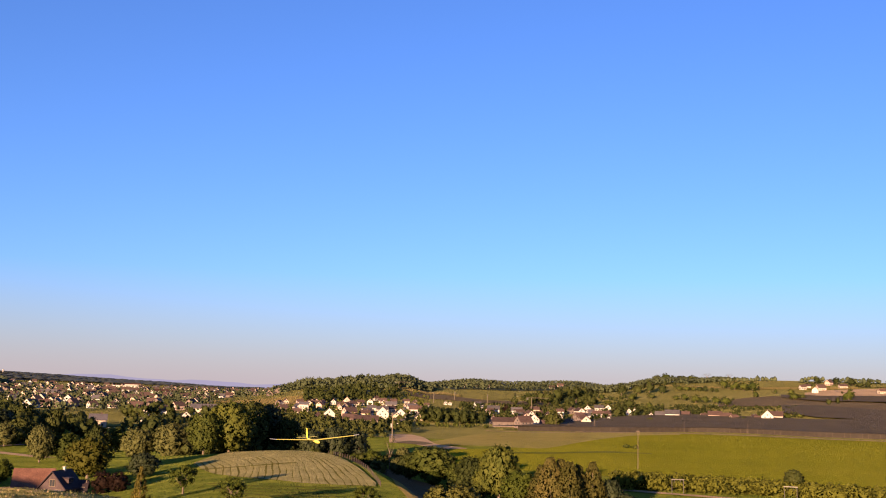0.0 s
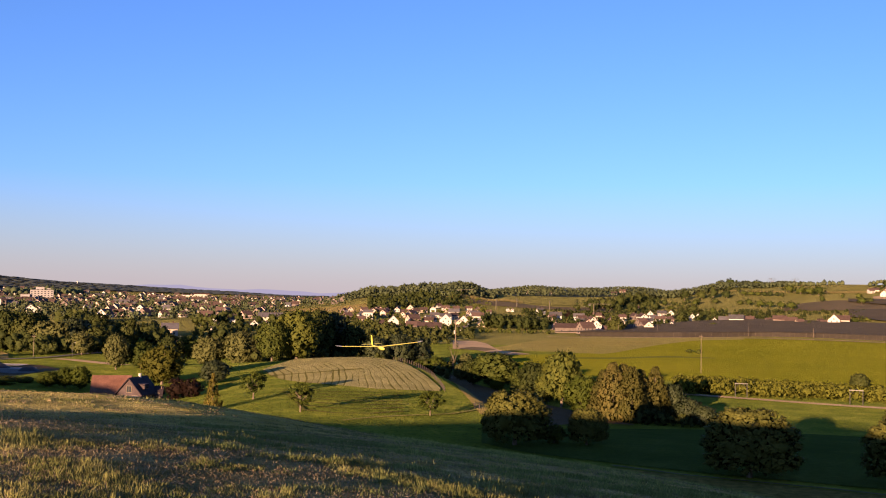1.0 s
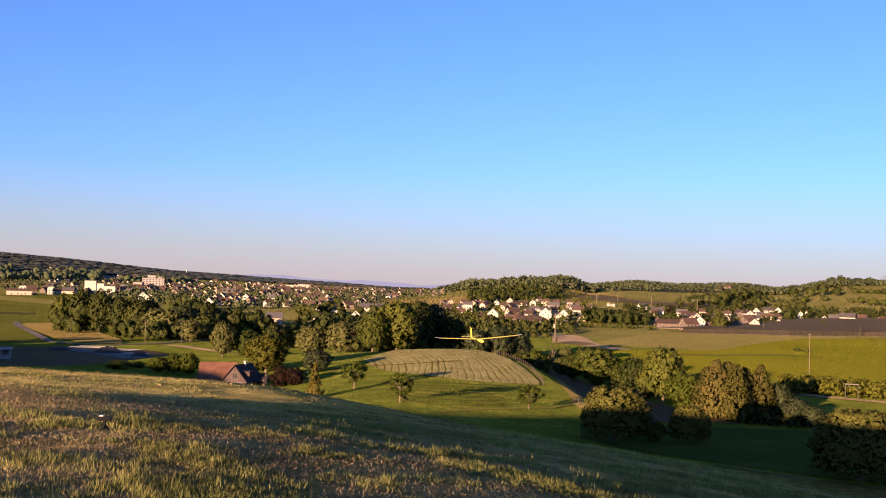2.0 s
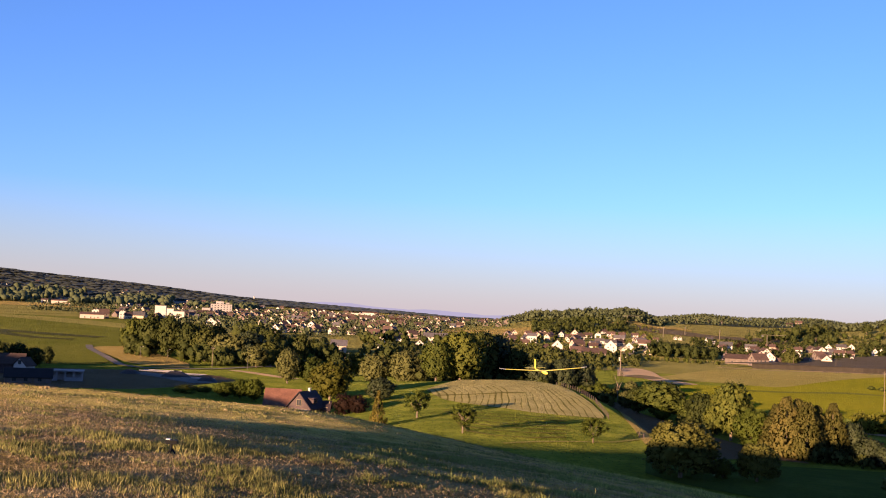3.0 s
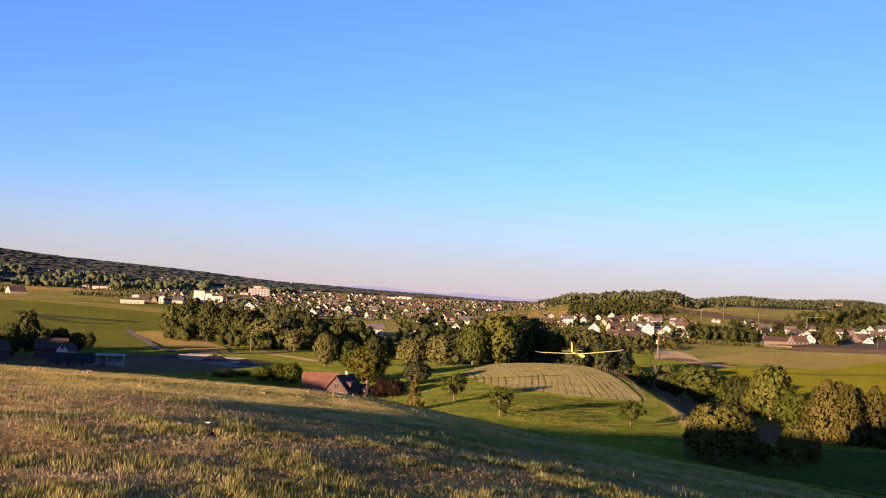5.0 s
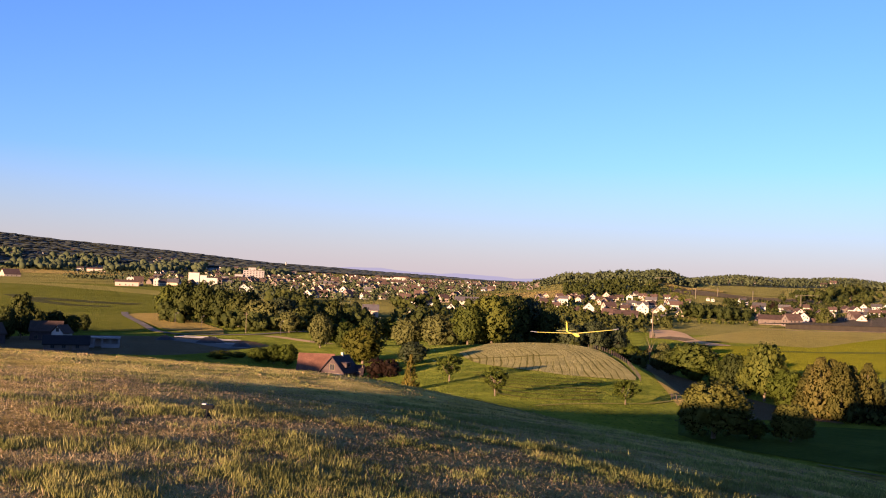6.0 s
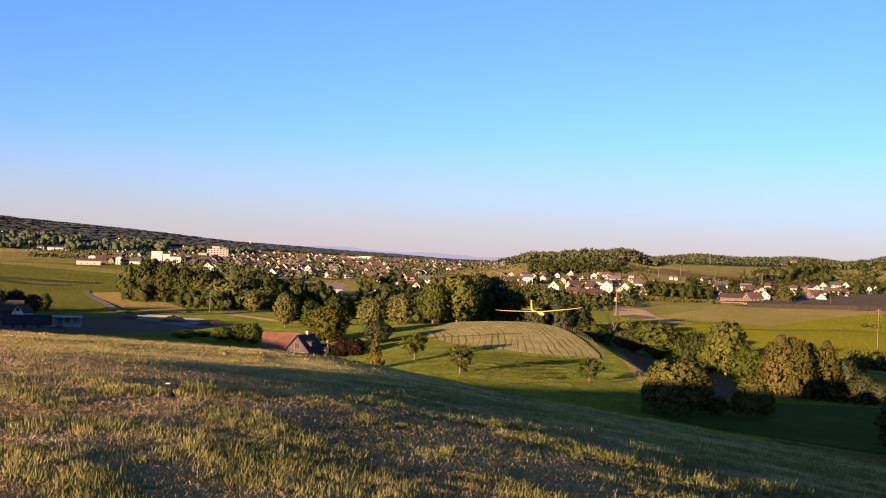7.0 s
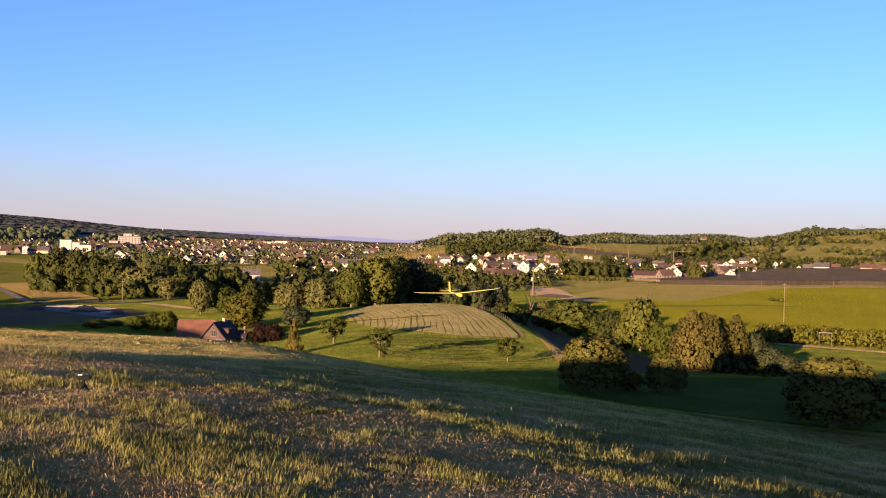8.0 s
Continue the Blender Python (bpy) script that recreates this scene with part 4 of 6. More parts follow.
leafy("village_trees", "trees and gardens behind the orchard", 69, 170, -19, -9, 1085, 1215, 3, 7, "dark", leaf=0.75, per=5)
leafy("hillside_trees", "trees and hedges dotted over the hillside", 68, 90, -13, -3.5, 1240, 1640, 6, 12, "dark", leaf=0.8, per=18, keep=lambda a, d: np.sin(a * 2.3) + np.sin(d / 60 + a) > 0.3)
draped("wood_floor", M_FOREST, [(2.6, 1340, 1520), (5, 1250, 1540), (7.4, 1260, 1700)], 30, 20, 0.4, label="dark wood floor behind the village", category="woodland")
leafy("village_wood", "trees climbing the hill behind the village", 63, 220, 2.4, 7.6, 1200, 1560, 8, 13, "dark", leaf=0.9, per=6, keep=lambda a, d: d > 1330 - 14 * (a - 2.4))
leafy("village_edge_trees", "trees and shrubs between the fields and the village", 65, 330, 1.8, 10.5, 640, 935, 3.5, 8, "dark", leaf=0.75, per=5, keep=lambda a, d: (d > 715) | (a > 3.2))
leafy("meadow_tufts", "uneven tufts of taller grass on the meadow", 66, 16000, 0.5, 22, 140, 270, 0.06, 0.2, "bright", clumps=1, per=4, leaf=0.1, wide=2.0, keep=lambda a, d: np.exp(-((a - 9) / 6) ** 2 - ((d - 205) / 40) ** 2) * (0.75 + 0.5 * np.sin(a * 9 + d * 0.11) * np.sin(d * 0.23 - a * 4)) > some(67, len(a), 0, 1))
leafy("copse", "dense green copse beside the village", 24, 50, -2.4, 1.3, 930, 1000, 10, 15, "dark", leaf=0.7, per=10)
leafy("orchard_trees", "row of small fruit trees below the village", 29, 40, -2.6, 2.0, 860, 900, 2.5, 4, "broad", leaf=0.5, per=16)
leafy("valley_trees", "trees in the hollow between village and hill", 18, 55, -8.5, -4.5, 1300, 1550, 9, 15, "dark", leaf=0.9, per=8)
leafy("plain_trees", "trees behind the farm fields", 25, 230, 12, 24, 540, 900, 8, 14, "dark", leaf=0.55, per=14, wide=1.0, keep=lambda a, d: (np.sin(a * 1.7) + np.sin(d / 55 + a) > -0.3) & ((d < 690) | (a < 17) | (a > 21)))
leafy("wood_edge", "undergrowth at the wood's edge", 30, 150, 21.5, 30.0, 505, 640, 6, 12, "dark", leaf=0.55, per=14, keep=lambda a, d: d > 500 + 9 * np.maximum(0, a - 24) ** 1.2)
leafy("railway_hedge", "shaggy green hedge along the railway", 26, 420, -30, -9.6, 344, 374, 2.6, 4.9, "bright", clumps=8, leaf=0.5, per=14, wide=1.3, dense=0.45, material=M_HEDGE)
leafy("hollow_shrubs", "shrubs in the shaded hollow", 27, 46, -3, 5, 362, 430, 3, 6.5, "dark", leaf=0.4, per=14)
leafy("hollow_shrubs", "undergrowth below the row of trees", 64, 40, -9.0, -0.5, 286, 318, 2.0, 4.5, "dark", leaf=0.38, per=14)
# dark shrubs added to stand in for shade beside the conifers
leafy("hollow_shrubs", "low undergrowth added for the dark shade at the foot of the conifers", 70, 60, -11.6, -7.6, 254, 280, 1.8, 4.0, "dark", leaf=0.35, per=14, wide=1.2)
leafy("hollow_shrubs", "shrubs behind the mown field", 62, 60, 3.5, 14.5, 365, 400, 4, 8, "dark", leaf=0.4, per=14)


# ---- houses ----
def make_house(name, wide, deep, eave, ridge, wall_m, roof_m, windows=True, label="", along=True, chimney=True, detail=False):
    """A gabled house; its ridge runs along x."""
    home = new(name)
    bm = bmesh.new()
    w, d = wide / 2, deep / 2
    pts = [(-w, -d, -1), (w, -d, -1), (w, d, -1), (-w, d, -1), (-w, -d, eave), (w, -d, eave), (w, d, eave), (-w, d, eave), (-w, 0, ridge), (w, 0, ridge)]
    v = [bm.verts.new(q) for q in pts]
    for f in ((0, 1, 5, 4), (2, 3, 7, 6), (1, 2, 6, 9, 5), (3, 0, 4, 8, 7), (4, 5, 9, 8), (6, 7, 8, 9), (3, 2, 1, 0)):
        bm.faces.new([v[k] for k in f])
    part("wall", bm, wall_m, home)
    bm = bmesh.new()
    o, th = 0.5, 0.3
    slope = (ridge - eave) / d
    for side in (-1, 1):
        e = [(x, side * (d + o), eave - slope * o + 0.05) for x in (-w - o, w + o)] + [(x, 0, ridge + 0.05) for x in (w + o, -w - o)]
        lo = [bm.verts.new(q) for q in e]
        hi = [bm.verts.new((q[0], q[1], q[2] + th)) for q in e]
        bm.faces.new(lo)
        bm.faces.new(hi[::-1])
        for k in range(4):
            bm.faces.new([lo[k], hi[k], hi[(k + 1) % 4], lo[(k + 1) % 4]])
    bmesh.ops.recalc_face_normals(bm, faces=bm.faces)
    part("roof", bm, roof_m, home)
    if chimney:
        bm = bmesh.new()
        box(bm, w * 0.3, w * 0.3 + 0.8, -0.5, 0.3, ridge - 0.8, ridge + 1.1)
        box(bm, w * 0.3 - 0.1, w * 0.3 + 0.9, -0.6, 0.4, ridge + 1.1, ridge + 1.25)
        part("chimney", bm, ROOFS[0] if windows else roof_m, home)
    if windows:
        bm = bmesh.new()
        box(bm, -0.6, 0.6, -0.08, 0.06, 0, 1.3)
        first, rim = None, None
        storeys = max(1, int(eave / 2.7))
        spots = []
        for s in range(storeys):
            zz = 0.9 + 2.7 * s
            for k in (-0.6, -0.1, 0.5):
                spots += [(w * k, -d, zz, 0), (w * k, d, zz, 180)]
            for k in (-0.5, 0.4):
                spots += [(w, d * k, zz, 90), (-w, d * k, zz, -90)]
        spots += [(w, 0, eave + 0.4, 90), (-w, 0, eave + 0.4, -90)]
        for x, y, zz, rot in spots:
            if first is None:
                first = part("window", bm, M_GLASS, home)
                ob = first
            else:
                ob = new("window", first.data)
                ob.parent = home
            ob.matrix_basis = pose(x, y, zz, 0, 0, rot)
            if detail:
                if rim is None:
                    bm = bmesh.new()
                    for q in ((-0.72, -0.603, -0.12, 1.42), (0.603, 0.72, -0.12, 1.42), (-0.6, 0.6, 1.303, 1.42), (-0.6, 0.6, -0.12, -0.003), (-0.03, 0.03, 0.0, 1.3)):
                        box(bm, q[0], q[1], -0.12, 0.05, q[2], q[3])
                    rim = part("frame", bm, M_WOODPOST, ob)
                else:
                    fr = new("frame", rim.data)
                    fr.parent = ob
        bm = bmesh.new()
        box(bm, w * 0.2 - 0.42, w * 0.2 + 0.42, -d - 0.06, -d + 0.1, -0.9, 2.0)
        door = part("door", bm, M_BARK, home)
        if detail:
            bm = bmesh.new()
            rod(bm, (w * 0.2 + 0.3, -d - 0.14, 0.95), (w * 0.2 + 0.3, -d - 0.14, 1.15), 0.02, 0.02, 6)
            part("handle", bm, M_METAL, door)
    tagged(home, label, "house")
    return home


WORDS = {0: "white", 1: "cream", 2: "pink", 3: "brown boarded"}
ROOFWORDS = {0: "brown", 1: "red", 2: "dark grey"}
house_masters = {}


def put_house(az, d, wide, deep, eave, ridge, wall, roof, turn, windows, group, kind="house"):
    key = (wide, deep, eave, ridge, wall, roof, windows, kind)
    m = Matrix.Translation(spot(az, d)) @ Matrix.Rotation(radians(turn), 4, "Z")
    if key not in house_masters:
        ob = make_house(kind, wide, deep, eave, ridge, WALLS[wall], ROOFS[roof], windows,
                        f"{WORDS[wall]} walled {kind} with a {ROOFWORDS[roof]} tiled gable roof", chimney=kind == "house")
        tagged(ob, group=group)
        ob.matrix_basis = m
        house_masters[key] = ob
        return ob
    made = copy_thing(house_masters[key], Matrix.Identity(4))
    made.matrix_basis = m
    return tagged(made, group=group)


SIZES = [(13, 10, 5.4, 9.4), (11, 9, 4.2, 8.0), (16, 11, 5.4, 9.6), (10, 10, 5.6, 9.2)]
V, T = "village houses", "town houses"
put_house(7.68, 1051, 9.3, 7.4, 7.0, 9.3, 0, 2, 8, True, V)
put_house(6.26, 946, 12.3, 9.8, 4.9, 9.6, 0, 2, 96, True, V)
put_house(5.16, 989, 11.9, 9.1, 5.1, 9.3, 2, 0, 40, True, V)
put_house(4.2, 1004, 10.8, 8.3, 4.6, 8.4, 0, 2, 39, True, V)
put_house(3.32, 987, 14.2, 11.4, 5.7, 11.1, 0, 2, 93, True, V)
put_house(2.32, 982, 13.2, 10.6, 5.3, 10.3, 0, 2, 92, True, V)
put_house(4.22, 853, 19.7, 11.0, 4.5, 8.0, 3, 0, 4, True, V)
put_house(5.13, 869, 11.7, 11.0, 4.5, 8.0, 3, 0, 5, True, V)
put_house(2.38, 867, 8.3, 5.2, 2.8, 5.2, 0, 2, 2, True, V)
put_house(1.51, 1081, 12.5, 7.7, 4.2, 7.7, 0, 0, 2, True, V)
put_house(3.73, 1320, 7.3, 5.6, 3.1, 5.7, 0, 0, 39, True, V)
put_house(3.33, 1258, 9.7, 6.0, 3.3, 6.0, 0, 0, 3, True, V)
put_house(2.03, 1270, 8.3, 5.1, 2.8, 5.1, 0, 0, 2, True, V)
put_house(5.03, 1166, 8.4, 6.4, 3.5, 6.5, 0, 0, 40, True, V)
put_house(5.32, 1210, 11.6, 9.3, 4.6, 9.1, 2, 0, 95, True, V)
put_house(1.91, 1126, 9.2, 7.0, 3.9, 7.1, 1, 0, 37, True, V)
put_house(2.87, 1149, 11.9, 7.4, 4.1, 7.4, 0, 2, 3, True, V)
put_house(2.87, 1083, 8.8, 6.8, 3.7, 6.9, 1, 0, 38, True, V)
put_house(3.95, 1101, 9.3, 5.8, 3.2, 5.8, 0, 2, 4, True, V)
put_house(0.89, 1208, 6.0, 3.7, 2.1, 3.7, 0, 0, 1, True, V)
put_house(-0.16, 1291, 5.6, 4.5, 2.2, 4.4, 0, 2, 90, True, V)
put_house(-0.41, 1284, 5.5, 4.4, 2.2, 4.3, 0, 2, 90, True, V)
put_house(-1.99, 1228, 9.2, 7.1, 3.9, 7.2, 0, 2, 33, True, V)
put_house(-2.83, 1115, 12.9, 8.0, 4.4, 8.0, 0, 2, -3, True, V)
put_house(-4.12, 1107, 11.5, 7.1, 3.9, 7.1, 0, 2, -4, True, V)
put_house(-5.36, 1097, 6.3, 3.9, 2.1, 3.9, 1, 0, -5, True, V)
put_house(6.6, 859, 7.0, 5.4, 3.0, 5.4, 1, 0, 42, True, V)
put_house(5.92, 837, 6.8, 5.2, 2.9, 5.3, 3, 0, 41, True, V)
put_house(8.81, 1036, 8.5, 6.5, 3.6, 6.6, 3, 0, 44, True, V)
put_house(9.2, 980, 7.0, 5.4, 3.0, 5.5, 3, 0, 44, True, V)
put_house(6.94, 943, 6.2, 4.7, 2.6, 4.8, 2, 0, 42, True, V)
put_house(5.6, 1147, 9.7, 6.0, 3.3, 6.0, 2, 0, 6, True, V)
put_house(4.58, 1208, 9.3, 5.8, 3.2, 5.8, 1, 0, 5, True, V)
put_house(-2.84, 960, 9.2, 7.4, 3.7, 7.2, 3, 0, 87, True, V)
put_house(-3.74, 910, 29.7, 11.0, 4.5, 8.0, 3, 0, -4, True, V)
put_house(-4.52, 892, 13.1, 10.0, 5.5, 10.2, 3, 0, 30, True, V)
put_house(-5.1, 966, 11.6, 9.3, 4.6, 9.1, 0, 0, 85, True, V)
put_house(-1.8, 2316, 9.8, 6.1, 3.3, 6.1, 0, 0, -2, True, V)
put_house(-1.27, 2342, 9.0, 7.2, 3.6, 7.1, 1, 0, 89, True, V)
put_house(-2.48, 2334, 9.9, 6.1, 3.4, 6.1, 0, 0, -2, True, V)
put_house(-8.64, 1177, 10.1, 6.2, 3.4, 6.2, 0, 2, -9, True, V)
put_house(-8.02, 1166, 8.6, 6.9, 3.5, 6.8, 0, 2, 82, True, V)
put_house(-9.13, 1162, 9.6, 7.6, 3.8, 7.5, 0, 2, 81, True, V)
put_house(-8.18, 1105, 7.7, 5.9, 3.3, 6.0, 0, 2, 27, True, V)
put_house(-7.57, 1028, 10.1, 7.7, 4.3, 7.8, 3, 0, 27, True, V)
put_house(-7.95, 962, 11.1, 8.9, 4.4, 8.7, 1, 0, 82, True, V)
put_house(-7.72, 1002, 8.4, 6.4, 3.6, 6.5, 3, 0, 27, True, V)
put_house(-7.16, 967, 8.0, 6.4, 3.2, 6.2, 1, 0, 83, True, V)
put_house(-6.79, 957, 9.4, 5.9, 3.2, 5.9, 2, 0, -7, True, V)
put_house(-8.56, 1083, 10.0, 6.2, 3.4, 6.2, 0, 0, -9, True, V)
put_house(-9.05, 1083, 7.6, 5.8, 3.2, 5.9, 2, 0, 26, True, V)
put_house(-10.27, 1115, 8.3, 6.6, 3.3, 6.5, 0, 0, 80, True, V)
put_house(-10.57, 1122, 7.8, 6.3, 3.1, 6.2, 0, 0, 79, True, V)
put_house(-9.17, 1015, 7.1, 5.7, 2.8, 5.6, 0, 0, 81, True, V)
put_house(-10.12, 1034, 4.4, 2.7, 1.5, 2.7, 0, 0, -10, True, V)
put_house(-11.45, 1077, 6.6, 5.3, 2.7, 5.2, 0, 0, 79, True, V)
put_house(-11.97, 1071, 11.3, 7.0, 3.8, 7.0, 0, 2, -12, True, V)
put_house(-12.58, 1071, 14.1, 8.7, 4.8, 8.7, 0, 2, -13, True, V)
put_house(-13.2, 1081, 10.7, 6.6, 3.6, 6.6, 2, 0, -13, True, V)
put_house(-13.51, 1091, 5.8, 4.7, 2.3, 4.6, 0, 0, 76, True, V)
put_house(-14.23, 1077, 6.6, 5.1, 2.8, 5.1, 1, 0, 21, True, V)
put_house(-14.81, 1069, 13.1, 8.1, 4.4, 8.1, 2, 0, -15, True, V)
put_house(-15.38, 1065, 11.2, 6.9, 3.8, 6.9, 2, 0, -15, True, V)
put_house(-15.81, 1053, 7.8, 6.0, 3.3, 6.1, 1, 0, 19, True, V)
put_house(-17.09, 1055, 8.1, 5.0, 2.8, 5.0, 0, 0, -17, True, V)
put_house(-17.51, 1053, 13.8, 11.1, 5.5, 10.8, 0, 0, 72, True, V)
put_house(-17.88, 1061, 14.8, 9.2, 5.0, 9.2, 2, 0, -18, True, V)
put_house(-16.85, 1071, 6.4, 4.9, 2.7, 4.9, 2, 0, 18, True, V)
put_house(-19.3, 1472, 7.9, 6.0, 3.3, 6.1, 0, 0, 16, True, V)
put_house(-19.53, 1491, 8.9, 5.5, 3.0, 5.5, 1, 0, -20, True, V)
put_house(-20.2, 1458, 11.5, 7.5, 3.4, 7.4, 2, 0, 12, True, V)
put_house(-20.6, 1541, 9.4, 7.6, 4.6, 8.2, 2, 0, 40, True, V)
put_house(-21.28, 1486, 10.5, 6.4, 3.2, 5.8, 1, 0, 5, True, V)
put_house(-23.16, 1395, 10.0, 7.0, 3.6, 6.8, 1, 0, 8, True, V)
put_house(-19.91, 1413, 9.9, 7.9, 4.0, 7.8, 0, 0, 70, True, V)
put_house(-5.39, 1101, 6.5, 4.0, 2.2, 4.0, 0, 0, -5, True, V)
put_house(-6.05, 2312, 12.9, 8.0, 4.4, 8.0, 2, 0, -6, True, V)
put_house(-6.52, 2386, 14.1, 8.8, 4.8, 8.8, 2, 0, -7, True, V)
put_house(-5.29, 964, 7.9, 6.3, 3.2, 6.2, 0, 0, 85, True, V)
put_house(-5.7, 930, 9.2, 5.7, 3.1, 5.7, 2, 0, -6, True, V)
put_house(-6.28, 934, 6.8, 4.2, 2.3, 4.2, 1, 0, -6, True, V)
put_house(-7.51, 1375, 6.8, 4.2, 2.3, 4.2, 1, 0, -8, True, V)
put_house(25.17, 1079, 9.2, 7.4, 3.7, 7.2, 0, 2, 115, True, T)
put_house(22.72, 1177, 7.6, 5.8, 3.2, 5.9, 0, 2, 58, True, T)
put_house(23.69, 1442, 9.9, 6.1, 3.4, 6.1, 0, 0, 24, True, T)
put_house(23.39, 1571, 8.9, 5.5, 3.0, 5.5, 1, 0, 23, True, T)
put_house(20.56, 1565, 20.8, 11.0, 4.5, 8.0, 2, 0, 21, True, T)
put_house(21.13, 1688, 9.6, 7.7, 3.8, 7.5, 0, 0, 111, True, T)
put_house(20.87, 1497, 14.2, 8.8, 4.8, 8.8, 0, 2, 21, True, T)
put_house(18.8, 982, 7.9, 6.1, 3.4, 6.2, 0, 0, 54, True, T)
put_house(17.79, 993, 7.0, 5.4, 3.0, 5.5, 1, 0, 53, True, T)
put_house(17.63, 1079, 7.7, 6.1, 3.1, 6.0, 0, 0, 108, True, T)
put_house(16.88, 1260, 14.4, 11.0, 4.5, 8.0, 2, 0, 17, True, T)
put_house(15.31, 1893, 25.2, 11.0, 4.5, 8.0, 0, 1, 15, True, T)
put_house(15.99, 874, 9.1, 7.3, 3.6, 7.2, 0, 0, 106, True, T)
put_house(15.45, 859, 14.7, 11.0, 4.5, 8.0, 0, 0, 15, True, T)
put_house(13.08, 915, 20.8, 11.0, 4.5, 8.0, 1, 2, 13, True, T)
put_house(14.41, 976, 9.5, 7.2, 4.0, 7.3, 2, 0, 49, True, T)
put_house(13.96, 811, 7.7, 6.2, 3.1, 6.0, 0, 0, 104, True, T)
put_house(13.29, 814, 5.8, 4.6, 2.3, 4.5, 0, 0, 103, True, T)
put_house(15.4, 991, 8.0, 6.1, 3.4, 6.2, 2, 2, 50, True, T)
put_house(15.98, 741, 8.4, 5.2, 2.9, 5.2, 1, 2, 16, True, T)
put_house(18.45, 695, 10.5, 11.0, 4.5, 8.0, 1, 2, 18, True, T)
put_house(16.85, 2968, 45.1, 11.0, 4.5, 8.0, 0, 1, 17, True, T)
put_house(17.16, 1976, 15.0, 9.3, 5.1, 9.3, 0, 0, 17, True, T)
put_house(17.92, 2081, 15.8, 9.8, 5.4, 9.8, 1, 0, 18, True, T)
put_house(18.67, 1972, 10.8, 8.3, 4.6, 8.4, 0, 0, 54, True, T)
put_house(14.04, 1450, 13.8, 8.5, 4.7, 8.5, 1, 0, 14, True, T)
put_house(13.33, 1907, 9.1, 7.2, 3.6, 7.1, 0, 0, 103, True, T)
put_house(16.73, 1872, 15.6, 9.7, 5.3, 9.7, 0, 0, 17, True, T)
put_house(20.46, 2112, 13.6, 8.5, 4.6, 8.5, 2, 0, 20, True, T)
put_house(21.55, 1559, 10.1, 6.2, 3.4, 6.2, 2, 0, 22, True, T)
put_house(25.83, 1685, 25.6, 11.0, 4.5, 8.0, 2, 0, 26, True, T)
put_house(26.72, 2646, 30.1, 11.0, 4.5, 8.0, 0, 2, 27, True, T)
put_house(25.64, 2035, 27.0, 11.0, 4.5, 8.0, 0, 2, 26, True, T)

# smaller houses between those of the village
rng_v = random.Random(8)
for k in range(46):
    az, d = (rng_v.uniform(0.8, 9.3), rng_v.uniform(975, 1260)) if k < 32 else (rng_v.uniform(-9, -2.6), rng_v.uniform(1010, 1150))
    s = SIZES[rng_v.randrange(4)]
    put_house(az, d, *(round(0.72 * q, 2) for q in s), rng_v.choice((0, 0, 1, 2, 3)), rng_v.choice((0, 0, 0, 2)), rng_v.choice((0, 20, 70, 90, 110)) + rng_v.uniform(-8, 8), True, V)
# the rest of the town on the plain: the nearer houses one by one, those far off joined
rng_t = random.Random(5)
far_v, far_f, far_m = [], [], []
count = 0
while count < 400:
    az, d = rng_t.uniform(8.6, 30.5), 950 + 1950 * rng_t.random() ** 0.85
    if az > 22 and d < 1250 or az < 12.8 and d < 1600:
        continue
    count += 1
    wide, deep, eave, ridge = (round(k * q, 2) for k, q in zip((0.85, 0.85, 0.66, 0.8), SIZES[rng_t.randrange(4)]))
    wall, roof, turn = rng_t.choice((0, 1, 1, 2, 3, 3, 3)), rng_t.choice((0, 0, 0, 2)), rng_t.choice((0, 15, 75, 90, 100)) + rng_t.uniform(-8, 8)
    if d < 1330:
        put_house(az, d, wide, deep, eave, ridge, wall, roof, turn, False, T)
        continue
    m = Matrix.Translation(spot(az, d)) @ Matrix.Rotation(radians(turn), 4, "Z")
    w, h, o, n = wide / 2, deep / 2, 0.5, len(far_v)
    low = eave - (ridge - eave) / h * o
    pts = [(-w, -h, -1), (w, -h, -1), (w, h, -1), (-w, h, -1), (-w, -h, eave), (w, -h, eave), (w, h, eave), (-w, h, eave), (-w, 0, ridge), (w, 0, ridge)]
    pts += [(x, y, z + up) for up in (0.05, 0.35) for x, y, z in ((-w - o, -h - o, low), (w + o, -h - o, low), (w + o, 0, ridge), (-w - o, 0, ridge), (-w - o, h + o, low), (w + o, h + o, low))]
    far_v += [m @ Vector(p) for p in pts]
    for f in ((0, 1, 5, 4), (2, 3, 7, 6), (1, 2, 6, 5), (3, 0, 4, 7), (5, 6, 9, 9), (7, 4, 8, 8)):
        far_f.append([n + q for q in f])
        far_m.append(wall)
    for f in ((16, 17, 18, 19), (19, 18, 21, 20), (11, 10, 13, 12), (12, 13, 14, 15), (10, 11, 17, 16), (15, 14, 20, 21), (11, 12, 18, 17), (12, 15, 21, 18), (13, 10, 16, 19), (14, 13, 19, 20)):
        far_f.append([n + q for q in f])
        far_m.append(4 + roof)
far_mesh = bpy.data.meshes.new("town_houses")
far_mesh.from_pydata(far_v, [], [list(dict.fromkeys(f)) for f in far_f])
for q in (*WALLS, *ROOFS):
    far_mesh.materials.append(q)
far_mesh.polygons.foreach_set("material_index", far_m)
tagged(new("town_houses", far_mesh), "distant gabled houses of the town on the plain", "houses", kind="stuff")
